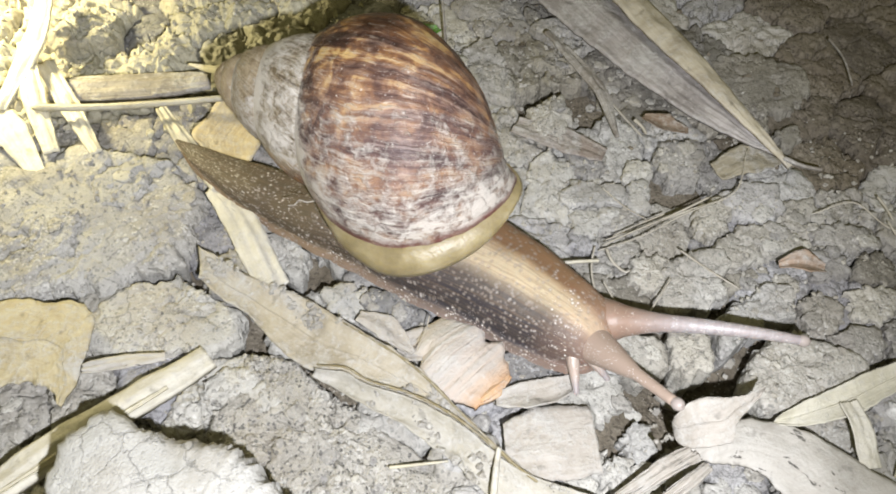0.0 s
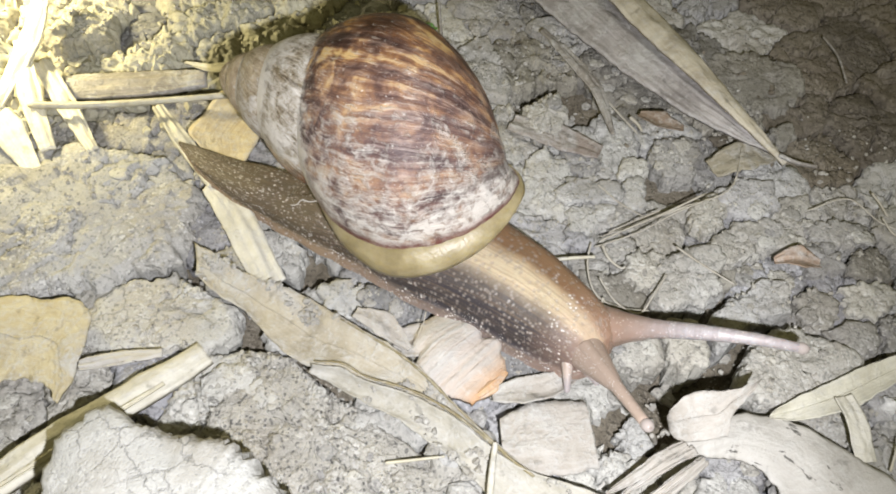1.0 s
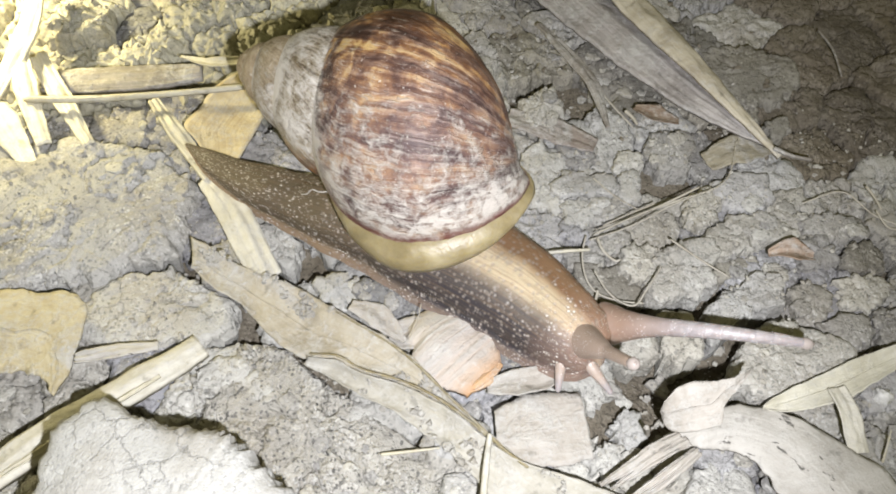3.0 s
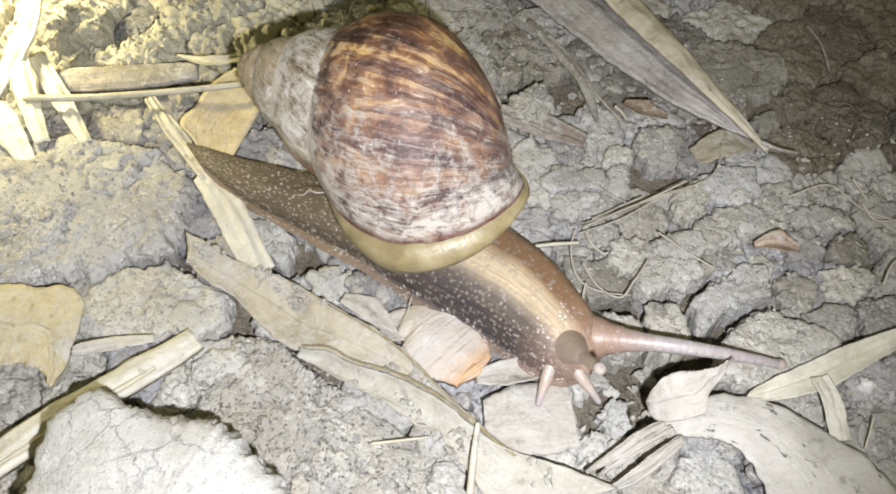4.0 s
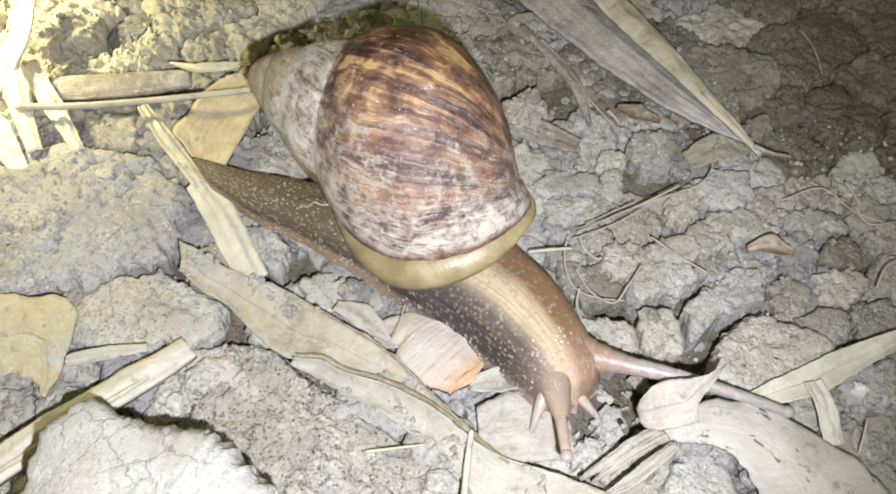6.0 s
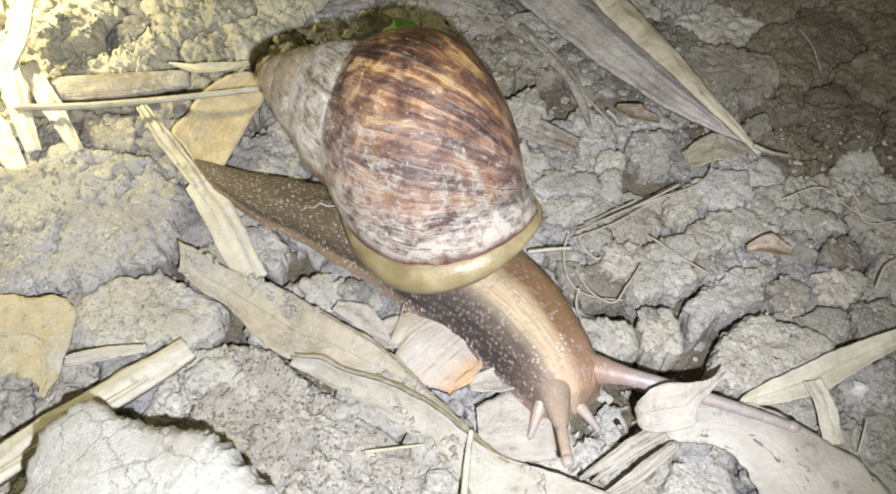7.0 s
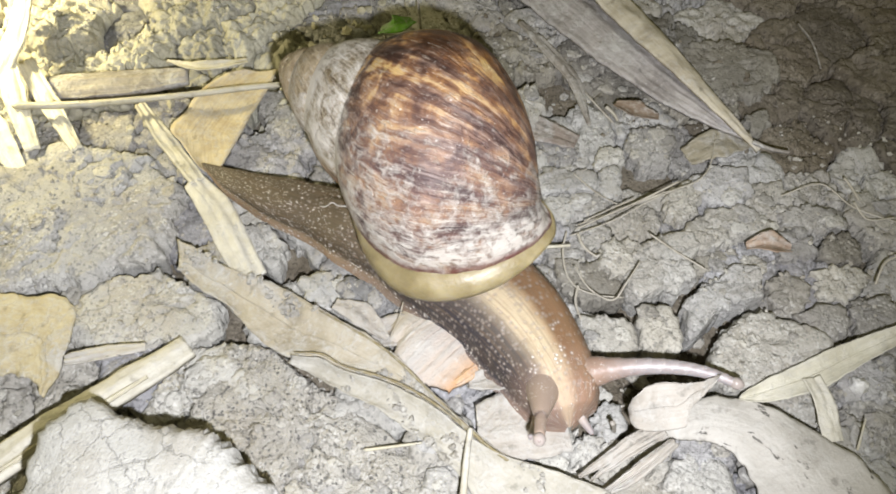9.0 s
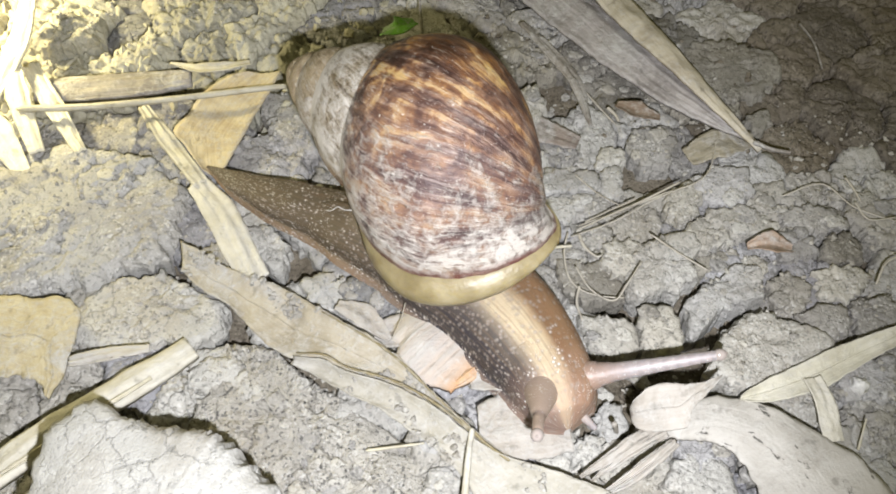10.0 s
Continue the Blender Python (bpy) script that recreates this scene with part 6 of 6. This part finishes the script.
# eyestalks: base, bend and tip through the clip
FAR_STALK = [
    (0.0, [(0.0300, -0.0235, 0.0100), (0.0491, -0.0299, 0.0190), (0.0680, -0.0335, 0.0200)]),
    (0.5, [(0.0308, -0.0229, 0.0070), (0.0488, -0.0319, 0.0200), (0.0669, -0.0359, 0.0220)]),
    (1.0, [(0.0303, -0.0247, 0.0070), (0.0479, -0.0342, 0.0220), (0.0654, -0.0392, 0.0250)]),
    (1.5, [(0.0311, -0.0250, 0.0070), (0.0485, -0.0337, 0.0220), (0.0661, -0.0384, 0.0250)]),
    (2.5, [(0.0321, -0.0245, 0.0070), (0.0493, -0.0339, 0.0220), (0.0672, -0.0387, 0.0250)]),
    (4.0, [(0.0312, -0.0332, 0.0100), (0.0500, -0.0383, 0.0150), (0.0713, -0.0397, 0.0100)]),
    (5.0, [(0.0298, -0.0344, 0.0100), (0.0494, -0.0378, 0.0100), (0.0708, -0.0450, 0.0110)]),
    (5.5, [(0.0299, -0.0348, 0.0100), (0.0487, -0.0404, 0.0120), (0.0710, -0.0480, 0.0110)]),
    (7.0, [(0.0287, -0.0388, 0.0100), (0.0484, -0.0447, 0.0110), (0.0722, -0.0530, 0.0100)]),
    (7.5, [(0.0282, -0.0399, 0.0100), (0.0481, -0.0461, 0.0110), (0.0712, -0.0551, 0.0100)]),
    (8.0, [(0.0282, -0.0404, 0.0100), (0.0481, -0.0463, 0.0110), (0.0691, -0.0570, 0.0100)]),
    (8.5, [(0.0281, -0.0410, 0.0100), (0.0483, -0.0427, 0.0080), (0.0678, -0.0518, 0.0100)]),
    (9.0, [(0.0279, -0.0415, 0.0100), (0.0464, -0.0419, 0.0150), (0.0599, -0.0470, 0.0170)]),
    (9.5, [(0.0274, -0.0419, 0.0100), (0.0438, -0.0427, 0.0170), (0.0576, -0.0450, 0.0190)]),
    (10.0, [(0.0272, -0.0422, 0.0100), (0.0426, -0.0427, 0.0170), (0.0562, -0.0422, 0.0210)]),
]
NEAR_STALK = [
    (0.0, [(0.0250, -0.0263, 0.0070), (0.0314, -0.0417, 0.0220), (0.0375, -0.0511, 0.0270)]),
    (0.5, [(0.0245, -0.0277, 0.0070), (0.0298, -0.0444, 0.0220), (0.0350, -0.0547, 0.0260)]),
    (1.0, [(0.0244, -0.0288, 0.0070), (0.0278, -0.0451, 0.0220), (0.0320, -0.0562, 0.0260)]),
    (1.5, [(0.0247, -0.0292, 0.0070), (0.0276, -0.0433, 0.0230), (0.0305, -0.0527, 0.0300)]),
    (2.0, [(0.0249, -0.0289, 0.0070), (0.0280, -0.0410, 0.0230), (0.0311, -0.0498, 0.0330)]),
    (2.5, [(0.0249, -0.0283, 0.0070), (0.0278, -0.0397, 0.0230), (0.0309, -0.0490, 0.0350)]),
    (4.0, [(0.0246, -0.0328, 0.0070), (0.0252, -0.0442, 0.0230), (0.0267, -0.0522, 0.0330)]),
    (4.5, [(0.0245, -0.0333, 0.0070), (0.0244, -0.0467, 0.0230), (0.0260, -0.0550, 0.0300)]),
    (5.0, [(0.0239, -0.0335, 0.0070), (0.0241, -0.0489, 0.0220), (0.0256, -0.0575, 0.0260)]),
    (5.5, [(0.0232, -0.0347, 0.0070), (0.0228, -0.0521, 0.0200), (0.0229, -0.0619, 0.0200)]),
    (7.0, [(0.0229, -0.0373, 0.0070), (0.0222, -0.0548, 0.0200), (0.0229, -0.0638, 0.0200)]),
    (7.5, [(0.0225, -0.0380, 0.0070), (0.0212, -0.0543, 0.0200), (0.0212, -0.0629, 0.0210)]),
    (8.0, [(0.0222, -0.0387, 0.0070), (0.0201, -0.0533, 0.0210), (0.0193, -0.0616, 0.0250)]),
    (8.5, [(0.0220, -0.0391, 0.0070), (0.0191, -0.0533, 0.0220), (0.0178, -0.0615, 0.0270)]),
    (9.0, [(0.0216, -0.0399, 0.0070), (0.0186, -0.0542, 0.0220), (0.0172, -0.0621, 0.0260)]),
    (10.0, [(0.0210, -0.0408, 0.0070), (0.0181, -0.0541, 0.0220), (0.0166, -0.0615, 0.0270)]),
]
FAR_FEELER = [(0.0, [(0.0277, -0.0333, 0.0070), (0.0295, -0.0349, 0.0055), (0.0301, -0.0359, 0.0048)]), (1.0, [(0.0261, -0.0352, 0.0070), (0.0279, -0.0368, 0.0055), (0.0284, -0.0381, 0.0048)]),
              (2.5, [(0.0284, -0.0366, 0.0080), (0.0308, -0.0389, 0.0065), (0.0317, -0.0410, 0.0050)]), (4.0, [(0.0284, -0.0423, 0.0080), (0.0307, -0.0449, 0.0065), (0.0320, -0.0469, 0.0050)]),
              (5.5, [(0.0281, -0.0427, 0.0080), (0.0312, -0.0454, 0.0065), (0.0330, -0.0477, 0.0050)]), (7.0, [(0.0275, -0.0457, 0.0080), (0.0308, -0.0490, 0.0065), (0.0328, -0.0518, 0.0050)]),
              (8.5, [(0.0268, -0.0466, 0.0080), (0.0298, -0.0502, 0.0065), (0.0310, -0.0536, 0.0050)]), (10.0, [(0.0266, -0.0469, 0.0080), (0.0302, -0.0496, 0.0065), (0.0320, -0.0519, 0.0050)])]
NEAR_FEELER = [(0.0, [(0.0224, -0.0346, 0.0080), (0.0228, -0.0374, 0.0065), (0.0226, -0.0396, 0.0050)]), (1.0, [(0.0216, -0.0364, 0.0080), (0.0216, -0.0387, 0.0065), (0.0212, -0.0402, 0.0050)]),
               (2.5, [(0.0211, -0.0367, 0.0080), (0.0210, -0.0388, 0.0065), (0.0207, -0.0405, 0.0050)]), (4.0, [(0.0199, -0.0434, 0.0080), (0.0190, -0.0458, 0.0065), (0.0181, -0.0478, 0.0050)]),
               (5.5, [(0.0198, -0.0465, 0.0080), (0.0188, -0.0488, 0.0065), (0.0180, -0.0512, 0.0050)]), (7.0, [(0.0195, -0.0483, 0.0080), (0.0183, -0.0512, 0.0065), (0.0174, -0.0537, 0.0050)]),
               (8.5, [(0.0200, -0.0492, 0.0080), (0.0184, -0.0518, 0.0065), (0.0173, -0.0540, 0.0050)]), (10.0, [(0.0195, -0.0502, 0.0080), (0.0189, -0.0529, 0.0065), (0.0182, -0.0545, 0.0050)])]
stalk_parts = []


def taper(name, radius, f0, f1, length, parent, closed, mat, m=24):
    """A length of stalk whose radius follows radius(f) from f0 to f1; its outer end lies at the origin, the rest behind it along -x."""
    n = 24
    V, uv = [], []
    for i in range(n):
        u = i / (n - 1)
        x = -length + u * length
        r = radius(f0 + (f1 - f0) * u)
        tip = x / r
        # ends drawn in, so that a piece slips under its neighbour
        if not closed:
            r *= 1 - 0.02 * max(0.0, (u - 0.75) / 0.25) ** 2
        r *= 1 - 0.02 * max(0.0, (0.25 - u) / 0.25) ** 2
        if closed and tip > -1:
            r *= math.sqrt(max(0.02, 1 - (1 + tip) ** 2)) if u < 1 else 0.14
        r *= 1 + 0.02 * fractal((f0 + (f1 - f0) * u) * 14, 1.0, 0, 2)
        for j in range(m):
            a = 2 * math.pi * j / m
            V.append((x, r * math.cos(a), r * math.sin(a)))
            uv.append((f0 + (f1 - f0) * u, 2 * j / m - 1))
    faces = grid_faces(n, m, True, True)
    if closed:
        faces.append(tuple((n - 1) * m + j for j in range(m))[::-1])
    return mesh_ob(name, V, faces, mat, uv, parent)


def ball(name, r, mat, parent, at=(0, 0, 0), stretch=1.0):
    bm = bmesh.new()
    bmesh.ops.create_uvsphere(bm, u_segments=20, v_segments=12, radius=r)
    for v in bm.verts:
        v.co.x *= stretch
    me = bpy.data.meshes.new(name)
    bm.to_mesh(me)
    bm.free()
    me.materials.append(mat)
    me.polygons.foreach_set("use_smooth", [True] * len(me.polygons))
    ob = new(name, me)
    ob.parent, ob.location = parent, at
    return ob


def stalk(rows, pieces, r0, r1, full, eye, mat, flare=0.0, spread=0.26, over=1.75, root=2.2):
    """Pieces that slide into one another as the stalk draws in; full: its usual length."""
    def radius(f):
        return r1 + (r0 - r1) * min(1.1, max(0.0, 1 - f)) ** 1.15 + flare * max(0.0, 1 - max(-0.1, f) / spread) ** 2
    for k in range(pieces):
        last = k == pieces - 1
        f, reach = (k + 1) / pieces, (over if k or not eye else root) / pieces
        ob = taper("eyestalk_segment" if eye else "feeler_segment", radius, f - reach, f, full * reach, snail, last, mat)
        stalk_parts.append((ob, rows, f, full * reach))
        if last and eye:
            ball("eye_bulb", r1 * 1.25, EYE, ob, (-r1 * 0.3, 0, 0), 1.2)
            ball("eye_spot", r1 * 0.4, PUPIL, ob, (r1 * 0.85, 0, r1 * 0.3))


stalk(FAR_STALK, 12, 0.0024, 0.0010, 0.050, True, STALK, 0.0026, 0.34, root=1.15)
stalk(NEAR_STALK, 1, 0.0019, 0.0010, 0.027, True, STALK_BROWN, over=1.0, root=1.0)
stalk_base = taper("eyestalk_base", lambda f: (0.0013 + 0.0046 * max(0.0, 1 - f) ** 0.95) * min(1.0, math.sqrt(max(0.02, f) / 0.22)), 0.0, 1.0, 0.027, snail, False, STALK_BROWN)
stalk(FAR_FEELER, 1, 0.0013, 0.0006, 0.0060, False, FEELER, over=1.6)
stalk(NEAR_FEELER, 1, 0.0013, 0.0006, 0.0060, False, FEELER, over=1.6)


def stalk_frame(rows, t, f, length):
    """The pose of a piece that ends at f of the way along the stalk and lies along its curve."""
    b, c, e = table(rows, t)
    c = 2 * c - (b + e) / 2

    def on_curve(g):
        if g < 0:
            return b + 2 * (c - b) * g
        return b * (1 - g) ** 2 + 2 * c * g * (1 - g) + e * g * g
    whole = sum(np.linalg.norm(on_curve((i + 1) / 16) - on_curve(i / 16)) for i in range(16))
    p = on_curve(f)
    x = Vector(p - on_curve(f - length / whole)).normalized()
    y = Vector((0, 0, 1)).cross(x).normalized()
    z = x.cross(y)
    m = Matrix((x, y, z)).transposed().to_4x4()
    m.translation = Vector(p)
    return m


def base_frame(rows, t, length):
    """The pose of the swollen foot of a stalk, which rises from its base towards its tip."""
    b, c, e = table(rows, t)
    x = Vector(0.5 * (c + e) - b).normalized()
    y = Vector((0, 0, 1)).cross(x).normalized()
    m = Matrix((x, y, x.cross(y))).transposed().to_4x4()
    m.translation = Vector(b) + (length - 0.005) * x
    return m


LEAF_ROWS = [
    (0.0, pose(0.04265, -0.04925, 0.01000, 0.46, -6.86, 1.09)),
    (2.5, pose(0.04233, -0.04910, 0.01000, -0.09, -5.09, 3.41)),
    (4.5, pose(0.04236, -0.04950, 0.01000, 1.24, -2.14, 6.86)),
    (5.5, pose(0.04193, -0.04964, 0.01000, 0.48, -3.60, 6.70)),
    (7.0, pose(0.04140, -0.05042, 0.01000, 0.81, -4.45, 2.07)),
    (8.5, pose(0.04000, -0.05050, 0.01000, 0.00, 0.01, -0.01)),
    (10.0, pose(0.04025, -0.05065, 0.01000, 0.02, -1.62, -0.52)),
]


def motions():
    walk(snail, SHELL_ROWS)
    keep = {t: SHELL_POSE[t].inverted() for t in TIMES}
    for ob, f in body_parts:
        walk(ob, [(t, keep[t] @ body_frame(t, f)) for t in TIMES])
    for ob, rows, f, length in stalk_parts:
        walk(ob, [(t, keep[t] @ stalk_frame(rows, t, f, length)) for t in TIMES])
    walk(stalk_base, [(t, keep[t] @ base_frame(NEAR_STALK, t, 0.027)) for t in TIMES])
    walk(nudged_leaf, LEAF_ROWS)


motions()
